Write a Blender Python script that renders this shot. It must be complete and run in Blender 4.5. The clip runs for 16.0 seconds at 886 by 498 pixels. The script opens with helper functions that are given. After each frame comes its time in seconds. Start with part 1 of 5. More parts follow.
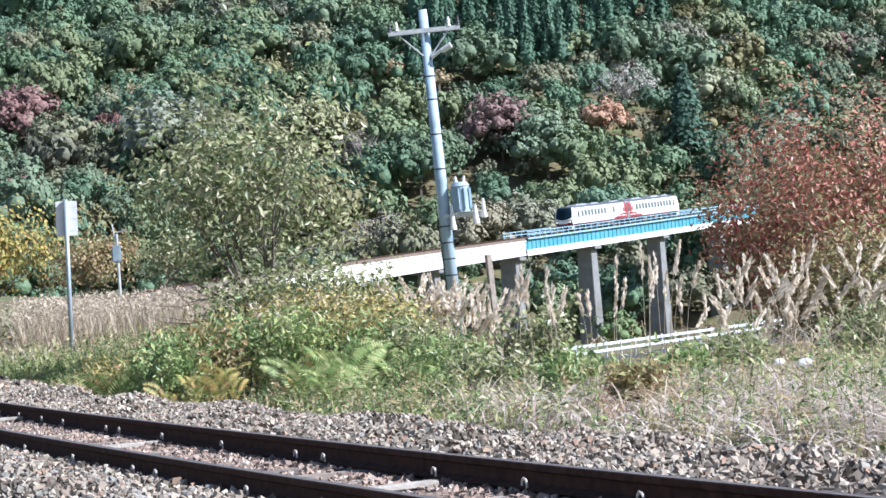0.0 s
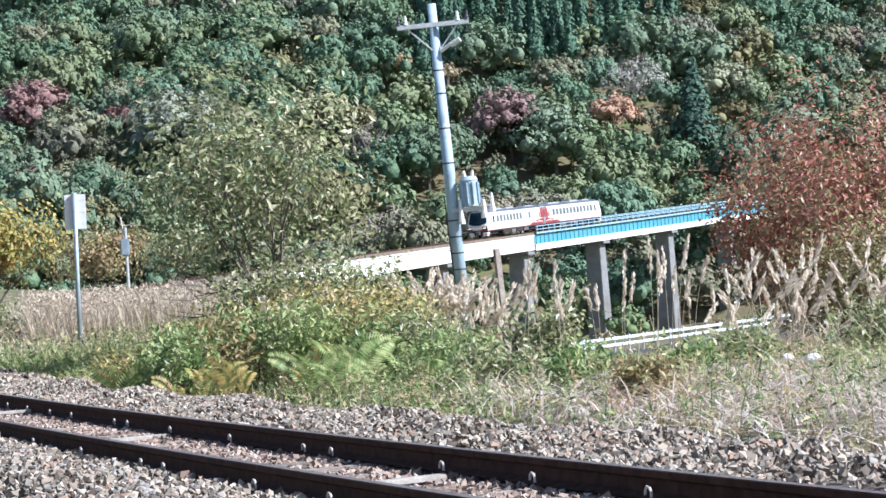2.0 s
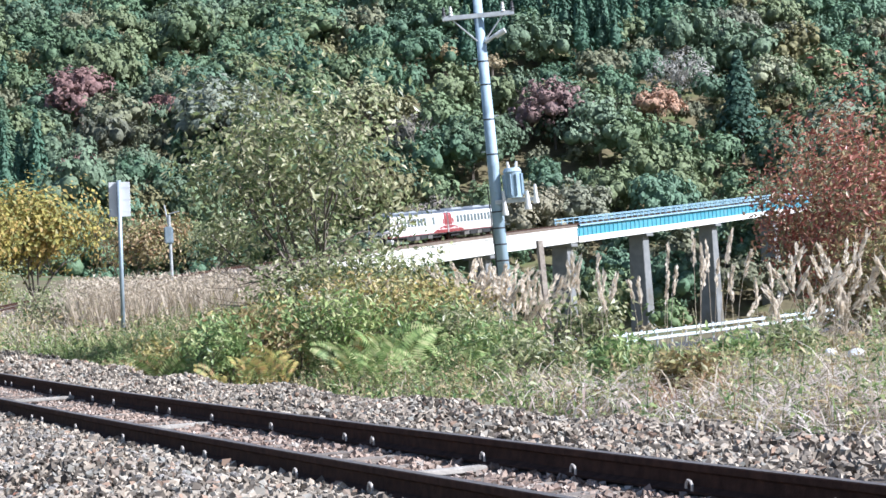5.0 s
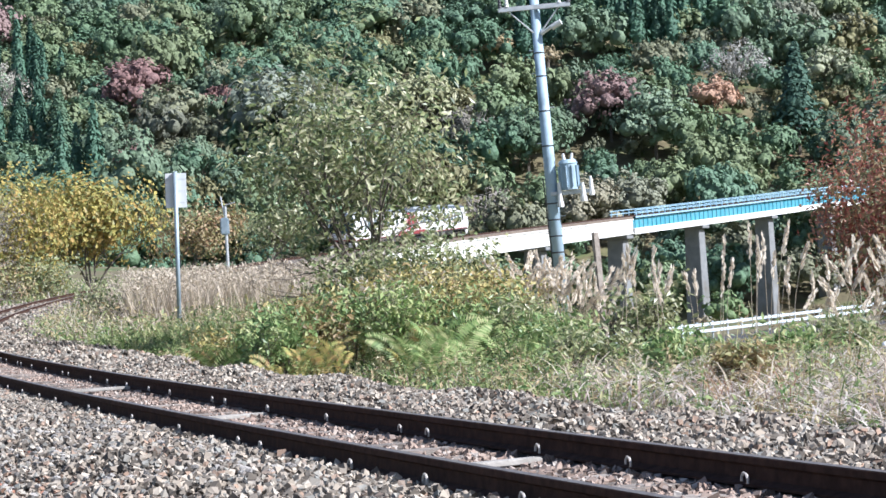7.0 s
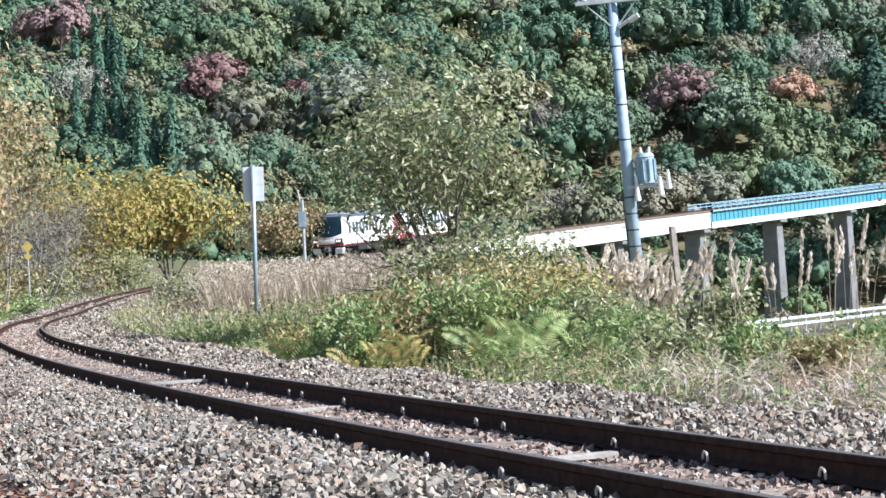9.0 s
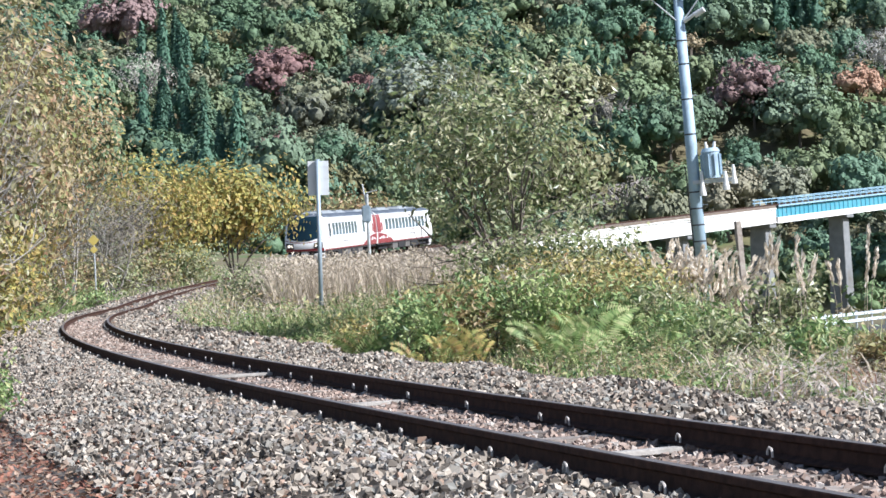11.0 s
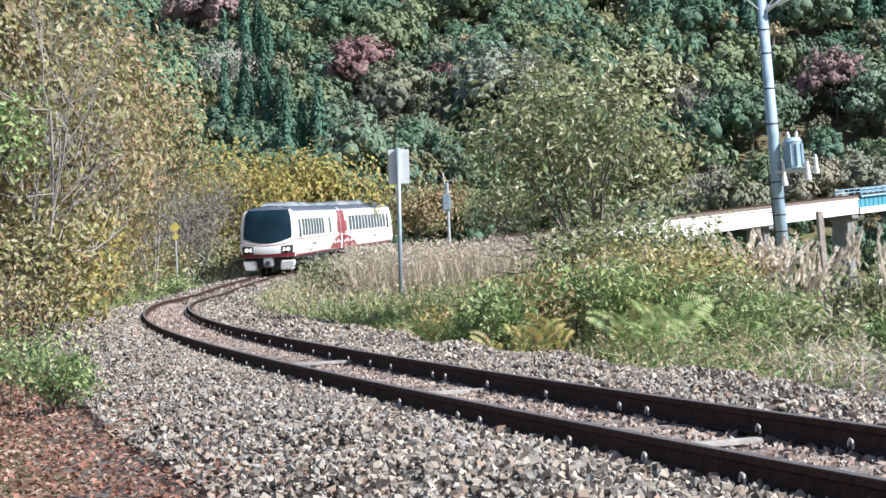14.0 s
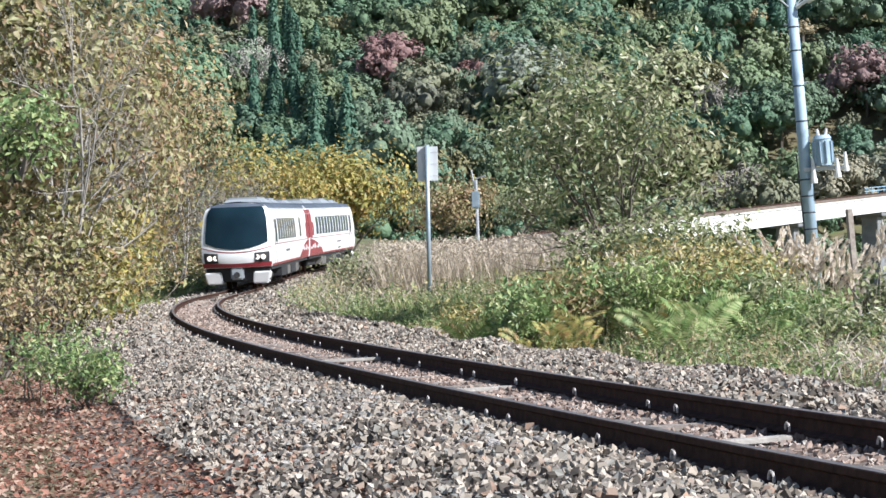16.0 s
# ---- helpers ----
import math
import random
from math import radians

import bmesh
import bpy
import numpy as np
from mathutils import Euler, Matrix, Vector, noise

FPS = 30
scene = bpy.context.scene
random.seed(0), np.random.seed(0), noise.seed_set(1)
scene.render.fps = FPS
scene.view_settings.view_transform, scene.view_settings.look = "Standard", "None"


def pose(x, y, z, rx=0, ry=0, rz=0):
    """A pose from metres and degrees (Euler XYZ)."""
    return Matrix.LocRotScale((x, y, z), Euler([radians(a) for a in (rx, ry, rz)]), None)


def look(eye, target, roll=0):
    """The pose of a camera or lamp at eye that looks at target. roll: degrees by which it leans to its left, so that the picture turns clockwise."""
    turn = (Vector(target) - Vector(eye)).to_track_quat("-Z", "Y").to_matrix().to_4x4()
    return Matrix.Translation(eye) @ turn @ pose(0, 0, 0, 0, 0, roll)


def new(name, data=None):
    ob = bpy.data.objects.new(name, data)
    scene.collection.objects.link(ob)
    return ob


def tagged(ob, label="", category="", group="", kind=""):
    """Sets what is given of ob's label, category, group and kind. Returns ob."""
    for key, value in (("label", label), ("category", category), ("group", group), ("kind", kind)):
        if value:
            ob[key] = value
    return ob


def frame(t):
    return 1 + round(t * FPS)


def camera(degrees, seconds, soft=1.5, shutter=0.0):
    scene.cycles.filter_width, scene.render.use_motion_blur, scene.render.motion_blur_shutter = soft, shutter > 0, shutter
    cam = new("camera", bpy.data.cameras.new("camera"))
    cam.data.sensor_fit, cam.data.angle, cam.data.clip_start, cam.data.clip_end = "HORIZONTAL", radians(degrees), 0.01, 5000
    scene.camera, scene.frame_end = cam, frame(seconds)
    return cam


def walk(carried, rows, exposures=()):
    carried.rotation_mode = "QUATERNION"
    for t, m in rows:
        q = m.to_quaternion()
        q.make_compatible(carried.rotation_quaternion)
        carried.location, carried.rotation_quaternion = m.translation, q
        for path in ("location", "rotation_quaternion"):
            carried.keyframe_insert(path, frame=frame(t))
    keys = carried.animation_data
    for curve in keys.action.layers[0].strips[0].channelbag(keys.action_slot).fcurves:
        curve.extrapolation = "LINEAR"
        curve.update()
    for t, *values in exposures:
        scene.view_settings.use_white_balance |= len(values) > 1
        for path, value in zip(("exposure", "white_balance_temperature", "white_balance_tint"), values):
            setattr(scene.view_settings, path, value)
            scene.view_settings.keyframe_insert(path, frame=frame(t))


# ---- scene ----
cam = camera(22.18, 16.0, soft=1.55)
EYE = Vector((0.0, 0.0, 1.08))
# seconds, tilt, roll and turn of a camera that is held in one place
TURNS = [
    (0.0, 91.069, 3.874, -2.662),
    (0.5, 91.036, 3.838, -2.721),
    (1.0, 91.037, 3.801, -2.612),
    (1.5, 91.032, 3.756, -2.482),
    (2.0, 90.936, 3.732, -2.452),
    (2.5, 90.846, 3.681, -2.289),
    (3.0, 90.864, 3.613, -2.117),
    (3.5, 90.848, 3.386, -1.980),
    (6.0, 90.719, 3.059, -0.815),
    (6.5, 90.687, 2.981, -0.447),
    (7.0, 90.631, 3.000, 0.033),
    (7.5, 90.580, 3.008, 0.530),
    (8.0, 90.572, 2.985, 0.992),
    (8.5, 90.553, 2.994, 1.337),
    (9.0, 90.572, 2.901, 1.976),
    (9.5, 90.558, 2.940, 2.362),
    (12.0, 90.465, 2.592, 4.408),
    (12.5, 90.446, 2.606, 4.718),
    (13.0, 90.466, 2.504, 5.075),
    (13.5, 90.368, 2.449, 5.404),
    (14.0, 90.314, 2.426, 5.635),
    (14.5, 90.309, 2.389, 5.839),
    (15.0, 90.308, 2.374, 6.038),
    (15.5, 90.312, 2.323, 6.207),
    (16.0, 90.273, 2.345, 6.362),
]
walk(cam, [(t, pose(*EYE, rx, ry, rz)) for t, rx, ry, rz in TURNS], [(0.0, 0.90, 5800, 14), (8.0, 0.83, 5850, 13), (16.0, 0.72, 6000, 12)])

# ---- light ----
SUN_AZIMUTH, SUN_HEIGHT = 112.0, 39.0
world = bpy.data.worlds.new("sky")
scene.world = world
world.use_nodes = True
wn = world.node_tree.nodes
sky = wn.new("ShaderNodeTexSky")
sky.sky_type, sky.sun_disc = "NISHITA", False
sky.sun_elevation, sky.sun_rotation = radians(SUN_HEIGHT), radians(SUN_AZIMUTH)
world.node_tree.links.new(sky.outputs[0], wn["Background"].inputs[0])
wn["Background"].inputs[1].default_value = 0.075
sun = new("sun", bpy.data.lights.new("sun", "SUN"))
sun.data.energy, sun.data.angle, sun.data.color = 5.0, radians(0.53), (1.0, 0.97, 0.92)
_a, _h = radians(SUN_AZIMUTH), radians(SUN_HEIGHT)
sun.matrix_world = look((0, 0, 0), (-math.sin(_a) * math.cos(_h), -math.cos(_a) * math.cos(_h), -math.sin(_h)))

# ---- materials ----
rng = np.random.default_rng(7)


def ramp(nt, stops):
    n = nt.nodes.new("ShaderNodeValToRGB")
    e = n.color_ramp.elements
    while len(e) < len(stops):
        e.new(0.5)
    for el, (p, c) in zip(e, stops):
        el.position, el.color = p, (*c, 1)
    return n


def material(name, low, high, scale=6.0, rough=0.7, metal=0.0, bump=0.2, fine=60.0, vary=0.0, spec=0.5, stain=None, stain_scale=1.2):
    """Two colours mixed by noise, finer grain in the relief, and an optional stain colour in patches."""
    m = bpy.data.materials.new(name)
    m.use_nodes = True
    nt, b = m.node_tree, m.node_tree.nodes["Principled BSDF"]
    co = nt.nodes.new("ShaderNodeTexCoord")
    n1 = nt.nodes.new("ShaderNodeTexNoise")
    n1.inputs["Scale"].default_value, n1.inputs["Detail"].default_value = scale, 6
    nt.links.new(co.outputs["Object"], n1.inputs["Vector"])
    r = ramp(nt, [(0.3, low), (0.7, high)])
    nt.links.new(n1.outputs[0], r.inputs[0])
    col = r.outputs[0]
    if stain:
        n3 = nt.nodes.new("ShaderNodeTexNoise")
        n3.inputs["Scale"].default_value, n3.inputs["Detail"].default_value = stain_scale, 8
        nt.links.new(co.outputs["Object"], n3.inputs["Vector"])
        r3 = ramp(nt, [(0.5, (0, 0, 0)), (0.68, (1, 1, 1))])
        nt.links.new(n3.outputs[0], r3.inputs[0])
        mx = nt.nodes.new("ShaderNodeMixRGB")
        nt.links.new(r3.outputs[0], mx.inputs[0])
        nt.links.new(col, mx.inputs[1])
        mx.inputs[2].default_value = (*stain, 1)
        col = mx.outputs[0]
    if vary:
        oi = nt.nodes.new("ShaderNodeObjectInfo")
        hs = nt.nodes.new("ShaderNodeHueSaturation")
        mr = nt.nodes.new("ShaderNodeMapRange")
        mr.inputs[3].default_value, mr.inputs[4].default_value = 1 - vary, 1 + vary
        nt.links.new(oi.outputs["Random"], mr.inputs[0])
        nt.links.new(mr.outputs[0], hs.inputs["Value"])
        nt.links.new(col, hs.inputs["Color"])
        col = hs.outputs[0]
    nt.links.new(col, b.inputs["Base Color"])
    b.inputs["Roughness"].default_value, b.inputs["Metallic"].default_value = rough, metal
    b.inputs["Specular IOR Level"].default_value = spec
    if bump:
        n2 = nt.nodes.new("ShaderNodeTexNoise")
        n2.inputs["Scale"].default_value, n2.inputs["Detail"].default_value = fine, 4
        nt.links.new(co.outputs["Object"], n2.inputs["Vector"])
        bp = nt.nodes.new("ShaderNodeBump")
        bp.inputs["Strength"].default_value, bp.inputs["Distance"].default_value = bump, 0.02
        nt.links.new(n2.outputs[0], bp.inputs["Height"])
        nt.links.new(bp.outputs[0], b.inputs["Normal"])
    return m


def leafy(name, colours, rough=0.55, through_light=0.35, spec=0.3, tinted=False, grain=0.0):
    """Leaves, blades or stones: colour picked per island from a ramp; light passes through thin ones. tinted: mixed per plant by the 'tint' attribute."""
    m = bpy.data.materials.new(name)
    m.use_nodes = True
    nt, b = m.node_tree, m.node_tree.nodes["Principled BSDF"]
    g = nt.nodes.new("ShaderNodeNewGeometry")
    r = ramp(nt, [(i / max(1, len(colours) - 1), c) for i, c in enumerate(colours)])
    nt.links.new(g.outputs["Random Per Island"], r.inputs[0])
    col = r.outputs[0]
    if tinted:
        at = nt.nodes.new("ShaderNodeAttribute")
        at.attribute_name = "tint"
        mx = nt.nodes.new("ShaderNodeMixRGB")
        mx.blend_type = "MULTIPLY"
        mx.inputs[0].default_value = 1.0
        nt.links.new(col, mx.inputs[1])
        nt.links.new(at.outputs["Color"], mx.inputs[2])
        col = mx.outputs[0]
    nt.links.new(col, b.inputs["Base Color"])
    b.inputs["Roughness"].default_value = rough
    b.inputs["Specular IOR Level"].default_value = spec
    if grain:
        co, n2, bp = nt.nodes.new("ShaderNodeTexCoord"), nt.nodes.new("ShaderNodeTexNoise"), nt.nodes.new("ShaderNodeBump")
        n2.inputs["Scale"].default_value, n2.inputs["Detail"].default_value = grain, 3
        nt.links.new(co.outputs["Object"], n2.inputs["Vector"])
        bp.inputs["Strength"].default_value, bp.inputs["Distance"].default_value = 0.8, 0.5
        nt.links.new(n2.outputs[0], bp.inputs["Height"])
        nt.links.new(bp.outputs[0], b.inputs["Normal"])
    if through_light:
        tr = nt.nodes.new("ShaderNodeBsdfTranslucent")
        nt.links.new(col, tr.inputs[0])
        ms = nt.nodes.new("ShaderNodeMixShader")
        ms.inputs[0].default_value = through_light
        nt.links.new(b.outputs[0], ms.inputs[1])
        nt.links.new(tr.outputs[0], ms.inputs[2])
        nt.links.new(ms.outputs[0], nt.nodes["Material Output"].inputs[0])
    return m


M_EARTH = material("earth", (0.10, 0.085, 0.045), (0.19, 0.16, 0.085), 0.6, 0.95, bump=0.6, fine=9, stain=(0.09, 0.13, 0.04), stain_scale=0.15)
M_BED = material("ballast_bed", (0.06, 0.05, 0.04), (0.24, 0.20, 0.165), 26, 0.95, bump=0.9, fine=22)
M_RAIL = material("rusty_rail", (0.034, 0.018, 0.013), (0.08, 0.042, 0.03), 14, 0.9, 0.0, 0.25, 90, spec=0.15)
M_RAILTOP = material("worn_rail_head", (0.25, 0.19, 0.16), (0.42, 0.36, 0.32), 20, 0.38, 0.75, 0.1, 90)
M_SLEEPER = material("weathered_sleeper", (0.16, 0.13, 0.11), (0.34, 0.30, 0.26), 7, 0.9, bump=0.5, fine=40, vary=0.3)
M_CLIP = material("clip_steel", (0.45, 0.41, 0.36), (0.66, 0.62, 0.57), 30, 0.5, 0.0, 0.1, 80)
M_CONCRETE = material("concrete", (0.15, 0.16, 0.165), (0.23, 0.235, 0.235), 0.8, 0.9, bump=0.2, fine=12, stain=(0.13, 0.125, 0.11), stain_scale=0.4)
M_WHITEGIRDER = material("white_girder_paint", (0.74, 0.74, 0.72), (0.84, 0.84, 0.82), 0.7, 0.55, bump=0.05, stain=(0.62, 0.6, 0.56), stain_scale=0.5)
M_TEAL = material("blue_green_girder_paint", (0.05, 0.24, 0.33), (0.09, 0.33, 0.42), 0.8, 0.5, bump=0.05, stain=(0.12, 0.28, 0.34))
M_RAILBLUE = material("pale_blue_rail_paint", (0.22, 0.38, 0.50), (0.34, 0.50, 0.60), 1.5, 0.5, bump=0.05)
M_DECKEDGE = material("rust_brown_track_bed", (0.11, 0.085, 0.065), (0.21, 0.165, 0.13), 1.5, 0.9, bump=0.3, fine=20)
M_GALV = material("galvanised_steel", (0.45, 0.47, 0.48), (0.62, 0.64, 0.65), 6, 0.45, 0.5, 0.1, 40)
M_ASPHALT = material("asphalt", (0.045, 0.045, 0.047), (0.075, 0.073, 0.07), 3, 0.9, bump=0.3, fine=60)


# ---- builders ----
def mesh_ob(name, verts, faces, mat, parent=None, label="", smooth=False):
    me = bpy.data.meshes.new(name)
    me.from_pydata(verts, [], faces)
    me.update()
    if smooth:
        me.polygons.foreach_set("use_smooth", [True] * len(me.polygons))
    me.materials.append(mat)
    ob = new(name, me)
    if parent is not None:
        ob.parent = parent
    if label:
        ob["label"] = label
    return ob


def tri_ob(name, verts, faces, mats, parent=None, label="", matid=None, smooth=False, tint=None):
    """A large mesh from numpy arrays; faces is (n, 3) or (n, 4)."""
    verts, faces = np.asarray(verts, np.float32), np.asarray(faces, np.int32)
    k = faces.shape[1]
    me = bpy.data.meshes.new(name)
    me.vertices.add(len(verts))
    me.vertices.foreach_set("co", verts.ravel())
    me.loops.add(faces.size)
    me.loops.foreach_set("vertex_index", faces.ravel())
    me.polygons.add(len(faces))
    me.polygons.foreach_set("loop_start", np.arange(0, faces.size, k, dtype=np.int32))
    for m in mats if isinstance(mats, (list, tuple)) else [mats]:
        me.materials.append(m)
    if matid is not None:
        me.polygons.foreach_set("material_index", np.asarray(matid, np.int32))
    me.polygons.foreach_set("use_smooth", np.full(len(faces), smooth))
    if tint is not None:
        at = me.attributes.new("tint", "FLOAT_COLOR", "POINT")
        at.data.foreach_set("color", np.c_[tint, np.ones(len(tint))].astype(np.float32).ravel())
    me.update(calc_edges=True)
    me.validate()
    ob = new(name, me)
    if parent is not None:
        ob.parent = parent
    if label:
        ob["label"] = label
    return ob


def part(name, bm, mat, parent=None, label="", smooth=False):
    me = bpy.data.meshes.new(name)
    bm.to_mesh(me)
    bm.free()
    for m in mat if isinstance(mat, (list, tuple)) else [mat]:
        me.materials.append(m)
    if smooth:
        me.polygons.foreach_set("use_smooth", [True] * len(me.polygons))
    ob = new(name, me)
    if parent is not None:
        ob.parent = parent
    if label:
        ob["label"] = label
    return ob


def box(bm, x0, x1, y0, y1, z0, z1, bevel=0.0, m=None):
    r = bmesh.ops.create_cube(bm, size=1, matrix=Matrix.LocRotScale(((x0 + x1) / 2, (y0 + y1) / 2, (z0 + z1) / 2), None, (x1 - x0, y1 - y0, z1 - z0)))
    vs = r["verts"]
    if bevel:
        es = list({e for v in vs for e in v.link_edges})
        vs = list({v for f in bmesh.ops.bevel(bm, geom=es, offset=bevel, segments=2, affect="EDGES")["faces"] for v in f.verts} | {v for v in vs if v.is_valid})
    if m is not None:
        bmesh.ops.transform(bm, matrix=m, verts=vs)
    return vs


def rod(bm, a, b, r0, r1=None, seg=10, cap=True):
    a, b = Vector(a), Vector(b)
    d = b - a
    m = Matrix.Translation((a + b) / 2) @ d.to_track_quat("Z", "Y").to_matrix().to_4x4()
    return bmesh.ops.create_cone(bm, cap_ends=cap, segments=seg, radius1=r0, radius2=r0 if r1 is None else r1, depth=d.length, matrix=m)["verts"]


def thing(name, m=None, label="", category="", group="", kind=""):
    e = new(name)
    e.empty_display_size = 0.2
    if m is not None:
        e.matrix_world = m
    return tagged(e, label, category, group, kind)


# ---- the line of the track ----
# s: metres along it from where the train ends, growing away from the camera; heading in degrees from +y towards +x
def heading_at(s):
    far = np.minimum(s, 255.0)
    return np.where(s < 0, -6.9 + 0.162 * s, -6.9 + 0.1625 * far - 4.2e-5 * far * far)


S0, S1, DS = -130.0, 430.0, 0.25
_s = np.arange(S0, S1 + DS, DS)
_hd = np.radians(heading_at(_s))
_cx, _cy = np.cumsum(np.sin(_hd)) * DS, np.cumsum(np.cos(_hd)) * DS
_i0 = int(round(-S0 / DS))
_cx += -18.6 - _cx[_i0]
_cy += 91.1 - _cy[_i0]


def rail_z(s):
    s = np.asarray(s, float)
    return np.where(s > 0, 0.18 + 0.0202 * s + 5.5e-5 * np.minimum(s, 300) * s, 0.14 + 0.04 * np.clip((s + 8) / 8, 0, 1) ** 2)


def on_track(s, d=0.0, up=0.0):
    """A point beside the track's middle line: d metres to its right (seen going away), up metres over the rail heads."""
    x, y, h = np.interp(s, _s, _cx), np.interp(s, _s, _cy), np.interp(s, _s, _hd)
    return np.stack([x + np.cos(h) * d, y - np.sin(h) * d, rail_z(s) + up], -1)


def near_track(x, y):
    """The nearest s on the line, and the distance to its right."""
    k = slice(None, None, 8)
    d2 = (np.asarray(x)[..., None] - _cx[k]) ** 2 + (np.asarray(y)[..., None] - _cy[k]) ** 2
    i = d2.argmin(-1)
    s, h = _s[k][i], _hd[k][i]
    dx, dy = x - _cx[k][i], y - _cy[k][i]
    return s + dx * np.sin(h) + dy * np.cos(h), dx * np.cos(h) - dy * np.sin(h)


def smooth(a, b, v):
    u = np.clip((v - a) / (b - a), 0, 1)
    return u * u * (3 - 2 * u)


def ground_z(x, y, track=True):
    """The height of the ground, of the whole landscape."""
    x, y = np.asarray(x, float), np.asarray(y, float)
    s, d = near_track(x, y)
    bearing = np.degrees(np.arctan2(x, np.maximum(y, 1.0)))
    inner = -0.25 - 1.5 * smooth(25, 48, y) * smooth(2.2, 5.0, bearing) * smooth(130, 70, y)
    inner = np.maximum(inner, -2.8) - 2.6 * smooth(66, 98, y + 0.1 * x) - 7.5 * smooth(140, 215, y)
    inner = np.where(y < 132, np.maximum(inner, -2.85), inner)
    outer = -0.3 + np.clip(d * -0.08, 0, 9) * smooth(6, 60, -d) + np.clip(rail_z(s) - 0.5, 0, 3.2) * smooth(310, 230, y)
    outer = outer - 11 * smooth(235, 310, y)
    z = np.where(d > 0, inner, outer)
    z = z + 0.1 * np.sin(x * 0.21) * np.cos(y * 0.17) * smooth(5, 9, np.abs(d))
    hill = np.maximum(0, y + 0.12 * x - 372) * 0.37
    hill = np.where(hill > 150, 150 + (hill - 150) * 0.1, hill)
    z = z + np.minimum(hill, 230) + 5.0 * np.sin(x * 0.013 + 1) * smooth(380, 520, y)
    if track:
        bank = rail_z(s) - 0.5 - np.maximum(0, np.abs(d) - 2.9) * 0.62
        z = np.where((s < 138), np.maximum(z, bank), z)
        z = np.where((s < 138) & (np.abs(d) < 3.0), rail_z(s) - 0.52, z)
    return z


# ---- ground ----
def graded(lo, hi, fine_lo, fine_hi, step, far_step_growth=1.13):
    mid = list(np.arange(fine_lo, fine_hi + step, step))
    a, st = [], step
    v = fine_lo
    while v > lo:
        st *= far_step_growth
        v -= st
        a.append(v)
    b, st, v = [], step, mid[-1]
    while v < hi:
        st *= far_step_growth
        v += st
        b.append(v)
    return np.array(a[::-1] + mid + b)


gx = graded(-2500, 2500, -45, 45, 1.2, 1.08)
gy = graded(-1500, 3000, 0, 130, 1.2, 1.035)
GX, GY = np.meshgrid(gx, gy)
GZ = ground_z(GX.ravel(), GY.ravel())
_n, _m = len(gx), len(gy)
_q = (np.arange(_m - 1)[:, None] * _n + np.arange(_n - 1)[None, :]).ravel()
ground = tri_ob("ground", np.c_[GX.ravel(), GY.ravel(), GZ], np.stack([_q, _q + 1, _q + _n + 1, _q + _n], -1), M_EARTH, smooth=True)
tagged(ground, "grassy brown earth with dry weeds, falling to a valley and rising to a wooded hill", "ground", kind="structure")


def sweep(name, profile, s_values, mat, parent=None, label="", smooth_shade=False, up=0.0, close=False, matid=None):
    """A profile of (right, up) points carried along the track."""
    pts = np.concatenate([on_track(np.asarray(s_values), d, z + up)[:, None, :] for d, z in profile], 1)
    k, n = len(profile), len(s_values)
    faces, ids = [], []
    for j in range(k if close else k - 1):
        a = np.arange(n - 1) * k + j
        b = np.arange(n - 1) * k + (j + 1) % k
        faces.append(np.stack([a, b, b + k, a + k], -1))
        ids.append(np.full(n - 1, 0 if matid is None else matid[j]))
    return tri_ob(name, pts.reshape(-1, 3), np.concatenate(faces), mat, parent, label, matid=np.concatenate(ids), smooth=smooth_shade)


SW = np.arange(-100, 300.1, 1.0)
SLAND = np.arange(-100, 140.1, 1.0)
bed = sweep("ballast", [(-4.2, -0.60), (-2.7, -0.38), (-1.75, -0.19), (-1.2, -0.145), (-0.66, -0.15), (0.0, -0.185), (0.66, -0.15), (1.2, -0.145), (2.5, -0.2), (3.4, -0.34), (4.0, -0.62)], SLAND, M_BED)
tagged(bed, "grey crushed-stone track ballast, brownish between the rails", "ballast", kind="structure")

# rails: foot, web and head
RAIL = [(-0.062, -0.14), (-0.062, -0.128), (-0.012, -0.11), (-0.008, -0.05), (-0.032, -0.036), (-0.032, -0.006), (-0.026, 0.0),
        (0.026, 0.0), (0.032, -0.006), (0.032, -0.036), (0.008, -0.05), (0.012, -0.11), (0.062, -0.128), (0.062, -0.14)]
SRAIL = np.concatenate([np.arange(-100, 0, 0.5), np.arange(0, 320, 1.0)])
for off in (-0.5655, 0.5655):
    r = thing("rail", None, "long rust-brown steel rail with a worn shiny head, on ballast", "rail", group="rails of the track")
    sweep("web_and_foot", [(off + d, z) for d, z in RAIL[:4] + RAIL[10:]], SRAIL, M_RAIL, r, "dark rusty web and foot", close=True)
    sweep("head", [(off + d, z) for d, z in RAIL[3:11]], SRAIL, [M_RAIL, M_RAILTOP], r, "worn rail head", close=True, matid=[0, 0, 0, 1, 0, 0, 0, 0])
